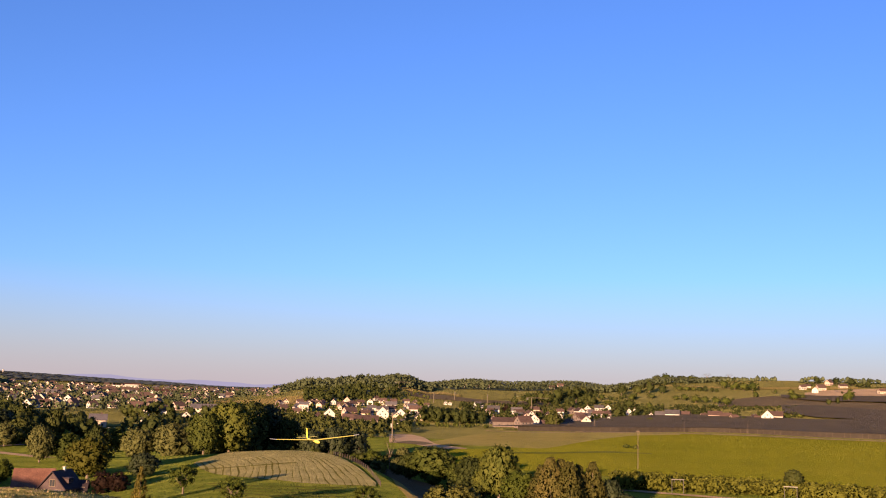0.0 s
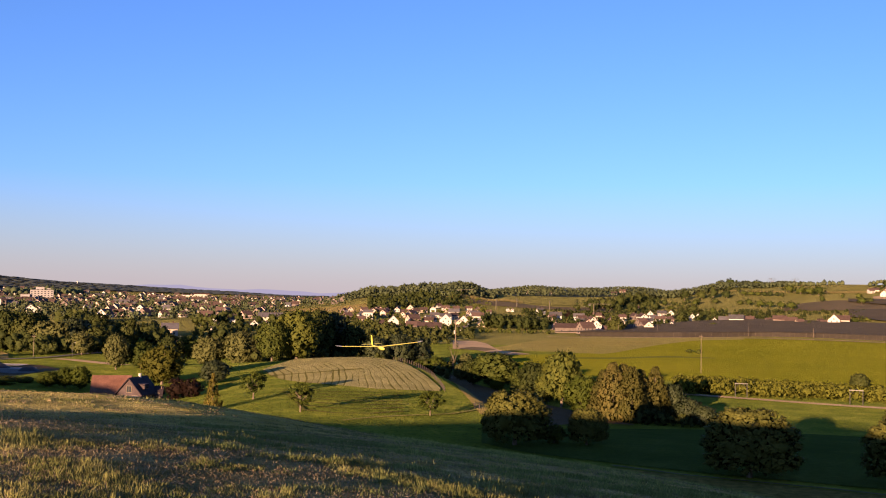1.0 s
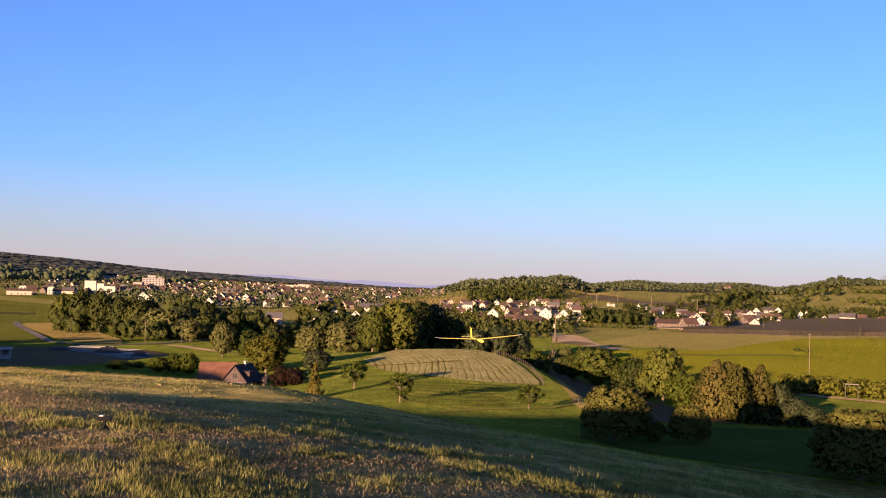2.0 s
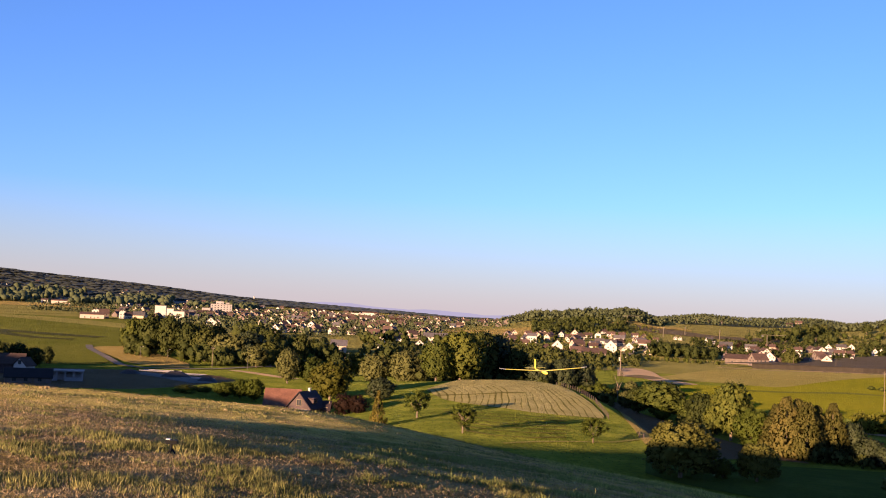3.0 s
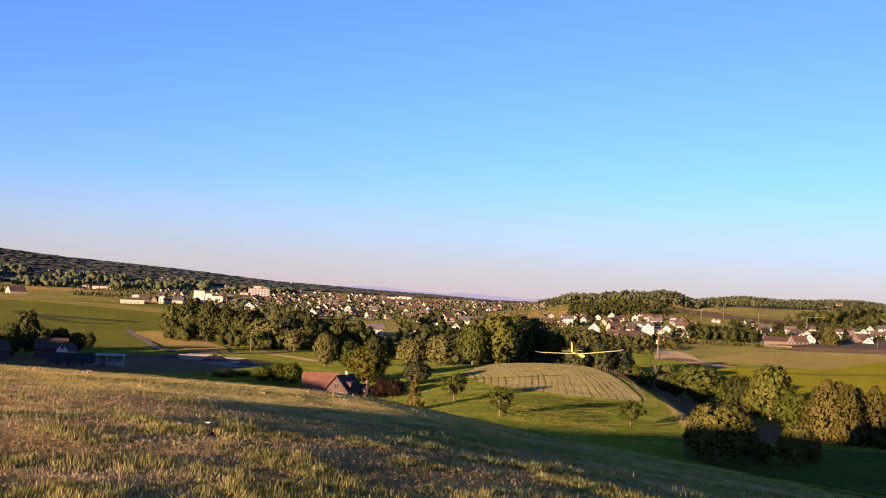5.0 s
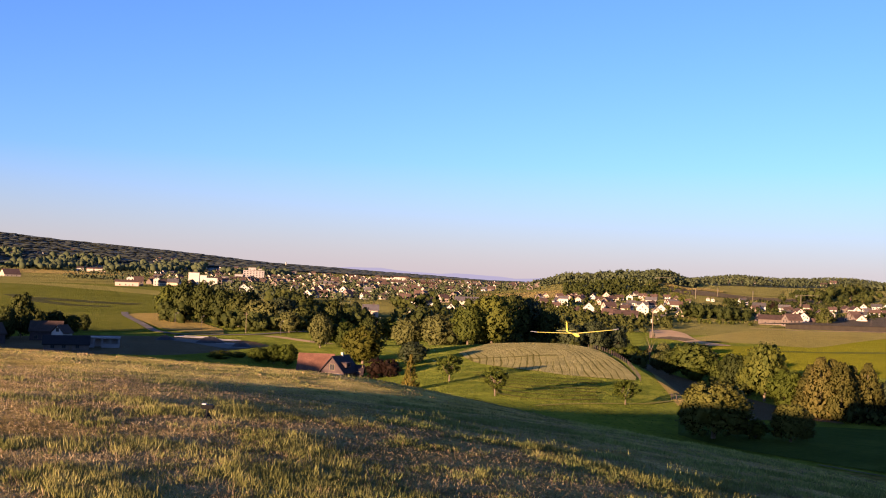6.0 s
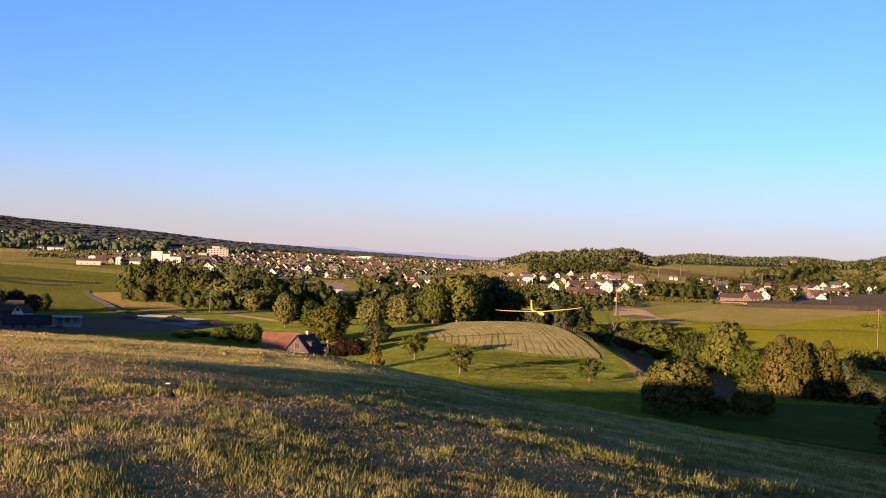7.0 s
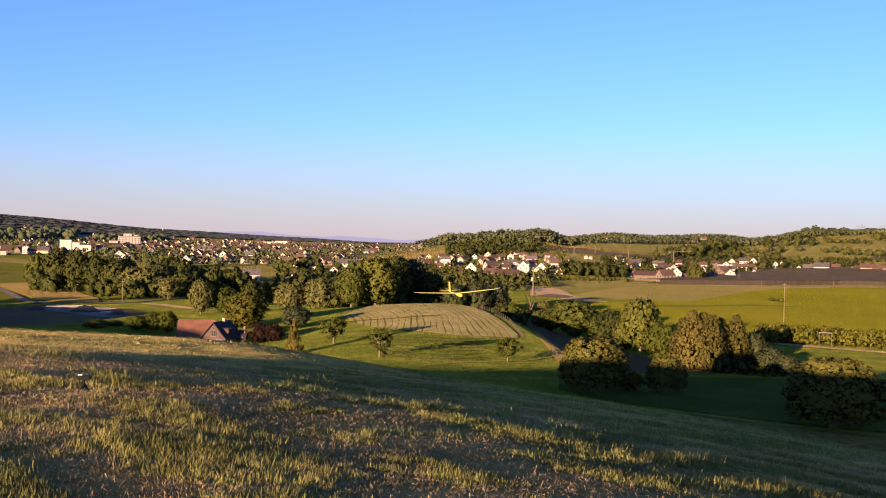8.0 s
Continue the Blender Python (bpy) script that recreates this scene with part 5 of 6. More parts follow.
for az, d, w, turn in ((40.5, 2900, 3, 20), (39.8, 2850, 1, 70), (39.2, 2880, 2, 10), (38.1, 2800, 3, 40), (37.4, 2700, 1, 10), (36.8, 2750, 0, 60), (36.3, 2760, 1, 20), (35.9, 2740, 0, 80), (34.5, 2900, 0, 20), (33.0, 2780, 1, 40)):
    put_house(az, d, 10, 8, 4.4, 7.4, w, 0, turn, False, T)
put_house(31.7, 1140, 24, 8, 4.6, 6.6, 2, 0, 33, True, T, "barn")
put_house(31.52, 1172, 7.4, 8, 8.6, 10.6, 0, 0, 120, True, T, "house")
put_house(31.1, 1168, 10, 9, 5.4, 10.2, 3, 0, 34, True, T, "house")
put_house(30.16, 1215, 6.4, 7, 7.6, 9.8, 0, 2, 118, True, T, "house")
put_house(29.85, 1200, 8, 7, 4.2, 7.0, 1, 0, 40, True, T, "house")
put_house(37.5, 1500, 22, 16, 3.5, 10.5, 1, 0, 60, True, T, "barn")
put_house(33.3, 2200, 36, 12, 6, 8.5, 2, 0, 33, False, T, "barn")
put_house(34.1, 2210, 13, 9, 6, 8.5, 0, 0, 34, False, T, "barn")
put_house(27.1, 1400, 19, 12, 7, 10, 3, 0, 28, True, T, "barn")
put_house(26.55, 1420, 14, 11, 6, 9, 2, 0, 60, True, T, "house")
put_house(25.52, 1040, 8.5, 8, 5.6, 9.0, 0, 2, 116, True, T, "house")


def make_block(name, pieces, wall, label, windows=True):
    """A flat-roofed building of several boxes: rows of x0, x1, y0, y1, height."""
    home = new(name)
    for x0, x1, y0, y1, high in pieces:
        bm = bmesh.new()
        box(bm, x0, x1, y0, y1, -2, high)
        part("wall", bm, wall, home)
        bm = bmesh.new()
        box(bm, x0 - 0.3, x1 + 0.3, y0 - 0.3, y1 + 0.3, high + 0.003, high + 0.6)
        part("roof", bm, ROOFS[2], home)
        n = max(2, int((x1 - x0) / 5))
        for k in range(n if windows else 0):
            for s in range(max(1, int(high / 3.4))):
                bm = bmesh.new()
                xx = x0 + (k + 0.5) * (x1 - x0) / n
                box(bm, xx - 1.2, xx + 1.2, y0 - 0.08, y0 + 0.2, 1.0 + 3.4 * s, 2.5 + 3.4 * s)
                part("window", bm, M_GLASS, home)
    return tagged(home, label, "building", "large buildings of the town")


M_CONCRETE = mat("weathered_concrete", [(0.1900, 0.1736, 0.1688), (0.2300, 0.2128, 0.2063), (0.2700, 0.2520, 0.2500)], 0.1, 0.85)
make_block("office_building", [(-19, 19, 0, 16, 18), (-10, 4, 2, 14, 23), (8, 14, 2, 12, 21), (-34, -19, -4, 14, 10)], M_CONCRETE, "wide pale block with stepped flat roofs").matrix_basis = pose(*spot(25.0, 1900), 0, 0, 24)
make_block("factory_building", [(-9, 4, 0, 14, 16), (4, 13, 1, 15, 13), (13, 26, -2, 12, 10)], WALLS[0], "white stepped flat-roofed factory at the town's edge", False).matrix_basis = pose(*spot(28.1, 1290), 0, 0, 26)
make_block("factory_building", [(-20, 20, 0, 20, 6)], WALLS[0], "white flat-roofed hall at the town's edge").matrix_basis = pose(*spot(26.4, 1700), 0, 0, 26)
make_block("factory_building", [(-30, 30, 0, 20, 8)], WALLS[0], "long white hall on the plain").matrix_basis = pose(*spot(17.2, 2500), 0, 0, 16)

# ---- farmhouse below the hill ----
M_OLDRED = mat("old_red_tiles", [(0.075, 0.034, 0.022), (0.12, 0.054, 0.034), (0.17, 0.08, 0.052)], 0.7, 0.85)
farm = make_house("farmhouse", 7.8, 6.6, 2.1, 5.6, M_DARKWOOD, M_OLDRED, True, "old farmhouse with a long red tiled roof below the hill", chimney=False, detail=True)
farm.matrix_basis = Matrix.Translation(spot(21.35, 247)) @ Matrix.Rotation(radians(14), 4, "Z")
M_PLUM = mat("dark_plum_tiles", [(0.016, 0.011, 0.014), (0.026, 0.018, 0.021), (0.04, 0.028, 0.03)], 0.7, 0.85)
end_house = make_house("farmhouse", 7.0, 6.0, 2.6, 5.9, M_DARKWOOD, M_PLUM, True, "gabled end house of weathered boards darkened for shade, with a dark plum roof", chimney=False, detail=True)
bm = bmesh.new()
box(bm, 0.65, 1.15, -0.3, 0.2, 5.0, 6.75)
box(bm, 0.58, 1.22, -0.37, 0.27, 6.753, 6.88)
part("chimney", bm, WALLS[0], end_house, "white chimney")
bm = bmesh.new()
box(bm, -1.9, 0.1, -2.9, -1.2, 3.6, 4.75)
dormer = part("dormer", bm, M_DARKWOOD, end_house)
bm = bmesh.new()
vv = box(bm, -2.1, 0.3, -3.1, -1.0, 4.753, 4.95)
bmesh.ops.rotate(bm, verts=vv, cent=(0, -1.0, 4.95), matrix=Matrix.Rotation(radians(12), 3, "X"))
part("dormer_roof", bm, M_PLUM, dormer)
bm = bmesh.new()
box(bm, -1.6, -0.2, -2.96, -2.903, 3.8, 4.6)
part("dormer_window", bm, M_GLASS, dormer)
bm = bmesh.new()
box(bm, -4.9, -3.55, -2.6, -1.0, -0.8, 2.0)
box(bm, -5.1, -3.55, -2.8, -0.8, 2.003, 2.15)
part("porch", bm, WALLS[0], end_house, "small white porch")
end_house.matrix_basis = Matrix.Translation(spot(20.05, 244)) @ Matrix.Rotation(radians(80), 4, "Z")
annex = make_house("farmhouse", 3.6, 3.6, 1.9, 3.4, M_DARKWOOD, M_PLUM, True, "small dark lean-to with a plum roof beside the end house", chimney=False, detail=True)
annex.matrix_basis = Matrix.Translation(spot(19.2, 246)) @ Matrix.Rotation(radians(12), 4, "Z")
# farm in the hollow: hill shade put into its dark boards and black roof
WALLS.append(M_DARKWOOD)
ROOFS.append(mat("shade_black_roof", [(0.012, 0.011, 0.012), (0.02, 0.018, 0.019)], 0.6, 0.9))
ROOFS.append(mat("old_brown_tiles", [(0.035, 0.022, 0.017), (0.055, 0.034, 0.026), (0.08, 0.05, 0.038)], 0.6, 0.9))
for az, d, a, b, e, r, turn, wall, roof, say in (
        (35.6, 430, 11.5, 9, 3.9, 7.4, 30, 4, 4, "gabled farm dwelling in the shade of the hill"),
        (34.85, 419, 5.0, 5.6, 4.0, 6.6, 84, 0, 4, "pale gabled annex of the shaded farm"),
        (34.6, 385, 15.0, 8, 2.2, 4.8, 33, 3, 3, "low white barn with a long black roof"),
        (38.6, 410, 12, 9, 4.0, 7.5, 60, 4, 4, "dark farm dwelling with a brown roof beneath tall trees")):
    ob = make_house("barn", a, b, e, r, WALLS[wall], ROOFS[roof], True, say, chimney=False, detail=True)
    ob.matrix_basis = Matrix.Translation(spot(az, d)) @ Matrix.Rotation(radians(turn), 4, "Z")


def make_shed():
    """An open-fronted concrete shed: a back wall, a flat roof and piers."""
    home = new("cattle_shed")
    bm = bmesh.new()
    box(bm, -6.0, 6.0, 2.6, 2.9, -1, 3.6)
    part("back_wall", bm, M_CONCRETE, home)
    bm = bmesh.new()
    box(bm, -6.3, 6.3, -3.2, 3.2, 3.603, 4.1)
    part("roof", bm, M_CONCRETE, home)
    for x in (-5.8, -2.9, 0.0, 2.9, 5.8):
        bm = bmesh.new()
        box(bm, x - 0.25, x + 0.25, -2.9, -2.4, -1, 3.6)
        part("pier", bm, M_CONCRETE, home)
    for x in (-4.35, 1.45, 4.35):
        bm = bmesh.new()
        box(bm, x - 1.19, x + 1.19, -2.8, -2.55, -1, 1.5)
        part("parapet", bm, M_CONCRETE, home)
    return tagged(home, "open-fronted grey concrete cattle shed in the shade", "shed")


make_shed().matrix_basis = Matrix.Translation(spot(32.8, 396)) @ Matrix.Rotation(radians(30), 4, "Z")
M_TARP = mat("black_tarpaulin", [(0.02, 0.019, 0.018), (0.035, 0.032, 0.03), (0.05, 0.045, 0.042)], 0.8, 0.6, 0.05, 1.5, spec=0.3)


def make_mound(wide, deep, high, seed):
    """A heap under a tarpaulin: a low, uneven dome with a skirt."""
    rng = np.random.default_rng(seed)
    n, m = 28, 8
    verts, faces = [], []
    wob = 1 + 0.1 * np.sin(np.arange(n) * 2 * np.pi / n * 3 + seed) + 0.05 * rng.normal(size=n)
    for j in range(m):
        k = j / (m - 1)
        for i in range(n):
            t = 2 * np.pi * i / n
            r = (1 - k) * wob[i] + 0.001
            verts.append((r * wide / 2 * np.cos(t), r * deep / 2 * np.sin(t), high * np.sin(k * np.pi / 2) * (1 + 0.06 * rng.normal()) - 0.4 * (j == 0)))
    for j in range(m - 1):
        for i in range(n):
            faces.append((j * n + i, j * n + (i + 1) % n, (j + 1) * n + (i + 1) % n, (j + 1) * n + i))
    home = new("silage_mound", mesh_of("silage_mound", verts, faces, M_TARP, True))
    return tagged(home, "low mound of silage under a dark tarpaulin", "heap", "heaps beside the farm road")


for k, (az, d, w, dp, h) in enumerate(((29.6, 440, 9, 6, 2.0), (27.2, 428, 13, 8, 2.6), (25.5, 410, 9, 7, 2.2))):
    make_mound(w, dp, h, 90 + k).matrix_basis = pose(*spot(az, d), 0, 0, az)


def make_bunker(long):
    """A slab of concrete with two low side walls, for silage."""
    home = new("silage_bunker")
    bm = bmesh.new()
    box(bm, -long / 2, long / 2, -2.6, 2.6, -0.5, 0.25)
    part("floor_slab", bm, M_CONCRETE, home)
    for y in (-2.9, 2.9):
        bm = bmesh.new()
        box(bm, -long / 2, long / 2, y - 0.15, y + 0.15, -0.5, 0.45)
        bmesh.ops.bevel(bm, geom=bm.edges[:], offset=0.04, segments=1, affect="EDGES")
        part("side_wall", bm, M_CONCRETE, home)
    return tagged(home, "empty concrete silage bunker with low walls", "bunker", "bunkers beside the farm road")


for az, d, long, turn in ((28.0, 462, 17, 8), (26.6, 446, 15, 4), (26.0, 424, 12, 10)):
    make_bunker(long).matrix_basis = pose(*spot(az, d), 0, 0, turn)


# ---- poles, cranes, fences ----
def make_pole(name, high, r, label, arm=True):
    pole = new(name)
    bm = bmesh.new()
    rod(bm, (0, 0, -0.5), (0, 0, high), r, r * 0.7, 8)
    part("shaft", bm, M_WOODPOST, pole)
    if arm:
        bm = bmesh.new()
        box(bm, -0.9, 0.9, -0.08, 0.08, high - 0.9, high - 0.7)
        part("crossarm", bm, M_WOODPOST, pole)
        for x in (-0.8, 0, 0.8):
            bm = bmesh.new()
            rod(bm, (x, 0, high - 0.7), (x, 0, high - 0.35), 0.07, 0.05, 6)
            part("insulator", bm, M_METAL, pole)
    return tagged(pole, label, "pole", "power poles")


make_pole("power_pole", 16.5, 0.14, "tall wooden power pole on the green field").matrix_basis = pose(*spot(-10.75, 446), 0, 0, 20)
make_pole("power_pole", 18, 0.1, "tall wooden power pole beside the railway").matrix_basis = pose(*spot(-23.5, 415), 0, 0, 20)
stout = make_pole("power_pole", 17, 0.35, "stout pole with a white transformer box before the village")
bm = bmesh.new()
box(bm, -1.0, -0.37, -0.5, 0.5, 8.6, 10.8)
bmesh.ops.bevel(bm, geom=bm.edges[:], offset=0.08, segments=2, affect="EDGES")
part("transformer_box", bm, WALLS[0], stout, "white transformer box")
stout.matrix_basis = pose(*spot(2.75, 600), 0, 0, 20)
make_pole("power_pole", 10, 0.15, "thin pole by the valley road").matrix_basis = pose(*spot(25.3, 500), 0, 0, 20)
def make_lamp():
    lamp = new("street_lamp")
    bm = bmesh.new()
    rod(bm, (0, 0, -0.4), (0, 0, 6.5), 0.1, 0.06, 8)
    part("post", bm, M_METAL, lamp)
    bm = bmesh.new()
    rod(bm, (0, 0, 6.45), (0.9, 0, 6.7), 0.05, 0.04, 6)
    part("arm", bm, M_METAL, lamp)
    bm = bmesh.new()
    box(bm, 0.8, 1.5, -0.14, 0.14, 6.66, 6.82)
    bmesh.ops.bevel(bm, geom=bm.edges[:], offset=0.04, segments=1, affect="EDGES")
    part("lamp_head", bm, WALLS[0], lamp)
    return tagged(lamp, "slim grey street lamp beside the country road", "street lamp", "street lamps along the road")


lamp = make_lamp()
lamp.matrix_basis = pose(*spot(29.1, 545), 0, 0, 20)
for az, d in ((27.7, 520), (23.4, 492), (18.0, 560)):
    copy_thing(lamp, pose(*spot(az, d), 0, 0, 40))
for az in (-13.2, -16.5, -8.4, -6.3):
    make_pole("orchard_pole", 9, 0.15, "thin pole at the orchard's edge", False).matrix_basis = pose(*spot(az, 882), 0, 0, 0)


def make_gantry():
    g = new("railway_gantry")
    for x in (-1.8, 1.8):
        bm = bmesh.new()
        rod(bm, (x, 0, -0.4), (x, 0, 4.7), 0.12, 0.1, 8)
        part("post", bm, M_METAL, g)
    bm = bmesh.new()
    box(bm, -2.0, 2.0, -0.12, 0.12, 4.7, 4.95)
    part("beam", bm, M_METAL, g)
    for x in (-1.0, 0.9):
        bm = bmesh.new()
        rod(bm, (x, 0, 3.8), (x, 0, 4.7), 0.06, 0.06, 6)
        part("hanger", bm, M_METAL, g)
    return tagged(g, "steel gantry of two posts and a beam beside the track", "gantry", "gantries along the track")


gan = make_gantry()
gan.matrix_basis = pose(*spot(-12.85, 338), 0, 0, -8)
copy_thing(gan, pose(*spot(-18.6, 331), 0, 0, -20))


def make_crane(high, jib, label):
    c = new("tower_crane")
    bm = bmesh.new()
    rod(bm, (0, 0, -1), (0, 0, high), 0.5, 0.45, 4)
    part("mast", bm, M_CRANE, c)
    bm = bmesh.new()
    box(bm, -jib * 0.3, jib, -0.16, 0.16, high - 0.35, high)
    part("jib", bm, M_CRANE, c)
    bm = bmesh.new()
    box(bm, -jib * 0.3, -jib * 0.2, -0.7, 0.7, high - 2.4, high - 0.82)
    part("counterweight", bm, M_METAL, c)
    return tagged(c, label, "crane", "cranes over the village")


M_CRANE = mat("crane_paint", [(0.09, 0.075, 0.05), (0.12, 0.1, 0.065)], 1, 0.6)
for az, d, high, jib, turn in ((0.5, 1327, 13, 5, 200), (-0.66, 1419, 12, 5, 100), (-2.49, 1395, 13, 5, 100), (-4.94, 1124, 17, 19, 5), (2.47, 1500, 11, 18, 10)):
    make_crane(high, jib, "pale yellow tower crane above the roofs").matrix_basis = pose(*spot(az, d), 0, 0, turn)

# cars parked before the big barn
def make_car(paint, label):
    """A small saloon car, four metres long along x."""
    car = new("car")
    bm = bmesh.new()
    box(bm, -2.1, 2.1, -0.85, 0.85, 0.3, 0.85)
    bmesh.ops.bevel(bm, geom=bm.edges[:], offset=0.12, segments=2, affect="EDGES")
    body = part("body", bm, paint, car)
    bm = bmesh.new()
    v = box(bm, -1.5, 1.0, -0.75, 0.75, 0.86, 1.45)
    for q in v:
        if q.co.z > 1:
            q.co.x *= 0.72
            q.co.y *= 0.85
    part("cabin", bm, M_GLASS, car)
    bm = bmesh.new()
    box(bm, -1.05, 0.7, -0.62, 0.62, 1.453, 1.5)
    part("roof", bm, paint, car)
    for x in (-1.3, 1.3):
        for y in (-0.86, 0.86):
            bm = bmesh.new()
            rod(bm, (x, y - 0.1, 0.31), (x, y + 0.1, 0.31), 0.31, 0.31, 12)
            part("wheel", bm, M_RUBBER, car)
    return tagged(car, label, "car", "cars before the barn")


M_RUBBER = mat("tyre_rubber", [(0.012, 0.012, 0.012), (0.02, 0.02, 0.02)], 4, 0.9)
for az, d, paint, turn, say in ((-4.76, 886.7, WALLS[0], 10, "white car parked before the barn"), (-5.04, 893.3, WALLS[0], 14, "white car parked before the barn"), (-5.58, 903.3, M_METAL, 8, "grey car parked beside the track")):
    make_car(paint, say).matrix_basis = pose(*spot(az, d, 0.3), 0, 0, turn)

# slim tower on the far ridge
tower = new("water_tower")
bm = bmesh.new()
rod(bm, (0, 0, -2), (0, 0, 17), 2.6, 2.2, 12)
part("shaft", bm, WALLS[0], tower)
bm = bmesh.new()
rod(bm, (0, 0, 17.003), (0, 0, 22), 4.2, 3.6, 12)
part("tank", bm, WALLS[0], tower)
bm = bmesh.new()
rod(bm, (0, 0, 22.003), (0, 0, 23.5), 3.8, 0.6, 12)
part("cap", bm, ROOFS[2], tower)
tower.matrix_basis = pose(*spot(23.26, 3300), 0, 0, 0) @ Matrix.Scale(0.6, 4)
tagged(tower, "slim white water tower on the far ridge", "tower")

# fence posts along the mown field's edge
fence = tagged(new("fence"), "row of short wooden posts along the field's edge", "fence", kind="structure")
bm = bmesh.new()
rod(bm, (0, 0, -0.3), (0, 0, 1.25), 0.1, 0.09, 6)
first = part("post", bm, M_DARKWOOD, fence)
for k in range(30):
    t = 238 + 92 * k / 29
    ob = first if k == 0 else new("post", first.data)
    ob.parent = fence
    ob.location = spot(float(np.interp(t, (238, 252, 273, 294, 330), (3.3, 3.58, 4.05, 4.75, 6.2))), t)
for az, d in ((1.6, 206), (1.35, 205)):
    ob = new("post", first.data)
    ob.parent = fence
    ob.location = spot(az, d)
orchard = tagged(new("orchard_posts"), "rows of pale posts holding the hail nets", "fence", kind="structure")
bm = bmesh.new()
rod(bm, (0, 0, -0.3), (0, 0, 4.3), 0.06, 0.05, 6)
first = part("post", bm, M_WOODPOST, orchard)
for k in range(64):
    ob = first if k == 0 else new("post", first.data)
    ob.parent = orchard
    a = -9.0 - 18 * k / 63
    ob.location = spot(a, float(np.interp(-a, (4, 7, 9.8, 13.4, 16, 20, 30), (832, 848, 862, 907, 914, 882, 874))) - 1.0 * (k % 3))

# the net's closed front
aa = np.linspace(-29.5, -4.2, 120)
dd = np.interp(-aa, (4, 7, 9.8, 13.4, 16, 20, 30), (831, 847, 861, 906, 913, 881, 873))
fx, fy = -np.sin(np.radians(aa)) * dd, np.cos(np.radians(aa)) * dd
fz = height(fx, fy)
vv = np.concatenate([np.stack([fx, fy, fz - 0.3], -1), np.stack([fx, fy, fz + 4.0], -1)])
ff = [(k, k + 1, 121 + k, 120 + k) for k in range(119)]
tagged(new("orchard_net_front", mesh_of("orchard_net_front", vv, np.array(ff), M_NETSIDE)), "dark net hanging down at the orchard's edge", "net", kind="structure")

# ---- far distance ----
# flat glowing strip that stands in for hazy mountains
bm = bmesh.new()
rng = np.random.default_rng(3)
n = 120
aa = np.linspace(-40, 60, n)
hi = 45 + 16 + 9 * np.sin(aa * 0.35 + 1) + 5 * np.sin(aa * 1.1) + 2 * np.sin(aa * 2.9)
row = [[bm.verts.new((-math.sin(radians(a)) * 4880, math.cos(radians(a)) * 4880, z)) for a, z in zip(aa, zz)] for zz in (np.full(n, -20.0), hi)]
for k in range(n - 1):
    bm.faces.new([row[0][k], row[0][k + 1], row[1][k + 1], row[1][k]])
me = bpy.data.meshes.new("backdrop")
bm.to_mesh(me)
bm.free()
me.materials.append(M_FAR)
tagged(new("backdrop", me), "glowing strip for the hazy blue mountains on the horizon", "backdrop", kind="structure")

# ---- model glider ----
M_YELLOW = mat("yellow_film", [(0.6, 0.5, 0.05), (0.68, 0.57, 0.06)], 3, 0.35, spec=0.5)
M_WHITE = mat("white_film", [(0.4, 0.39, 0.36), (0.46, 0.45, 0.42)], 3, 0.35, spec=0.5)
glider = new("model_glider")


def plank(name, a, b, c0, c1, th, material, parent):
    """A tapered wing from a to b with chords c0, c1 along y, thick in the middle."""
    bm = bmesh.new()
    rows = []
    for p, c in ((Vector(a), c0), (Vector(b), c1)):
        up = Vector((0, 0, 1)) if abs(b[0] - a[0]) > abs(b[2] - a[2]) else Vector((1, 0, 0))
        prof = ((0.0, 0), (0.12, 0.7), (0.35, 1), (0.7, 0.55), (1.0, 0.05), (0.7, -0.15), (0.3, -0.3), (0.1, -0.3))
        rows.append([bm.verts.new(p + Vector((0, c * (q - 0.35), 0)) + up * (th * c * h)) for q, h in prof])
    m = len(rows[0])
    for k in range(m):
        bm.faces.new([rows[0][k], rows[0][(k + 1) % m], rows[1][(k + 1) % m], rows[1][k]])
    bm.faces.new(rows[0][::-1])
    bm.faces.new(rows[1])
    bmesh.ops.recalc_face_normals(bm, faces=bm.faces)
    return part(name, bm, material, parent)


for s in (-1, 1):
    wing = plank("wing", (0, 0, 0.04), (s * 1.35, 0.02, 0.12), 0.2, 0.13, 0.11, M_YELLOW, glider)
    plank("wing_tip", (s * 1.352, 0.02, 0.12), (s * 1.56, 0.05, 0.15), 0.13, 0.07, 0.11, M_WHITE, wing)
bm = bmesh.new()
prof = ((-0.42, 0.012), (-0.38, 0.035), (-0.28, 0.055), (-0.1, 0.062), (0.1, 0.045), (0.4, 0.022), (0.95, 0.014), (1.0, 0.01))
rings_f = [[bm.verts.new((r * math.cos(k * math.pi / 5), y, r * math.sin(k * math.pi / 5))) for k in range(10)] for y, r in prof]
for a, b in zip(rings_f, rings_f[1:]):
    for k in range(10):
        bm.faces.new([a[k], a[(k + 1) % 10], b[(k + 1) % 10], b[k]])
bm.faces.new(rings_f[0][::-1])
bm.faces.new(rings_f[-1])
bmesh.ops.recalc_face_normals(bm, faces=bm.faces)
part("fuselage", bm, M_YELLOW, glider)
plank("fin", (0, 0.92, 0.0), (0, 0.97, 0.34), 0.2, 0.13, 0.06, M_YELLOW, glider)
for s in (-1, 1):
    plank("tailplane", (0, 0.95, 0.03), (s * 0.36, 0.98, 0.04), 0.14, 0.09, 0.07, M_YELLOW, glider)
GD = 35.0
glider.matrix_basis = pose(-math.sin(radians(6.95)) * GD, math.cos(radians(6.95)) * GD, EYE - GD * math.tan(radians(2.98)), 3, -3, 25)
tagged(glider, "yellow model glider with white wing tips in flight", "model glider")

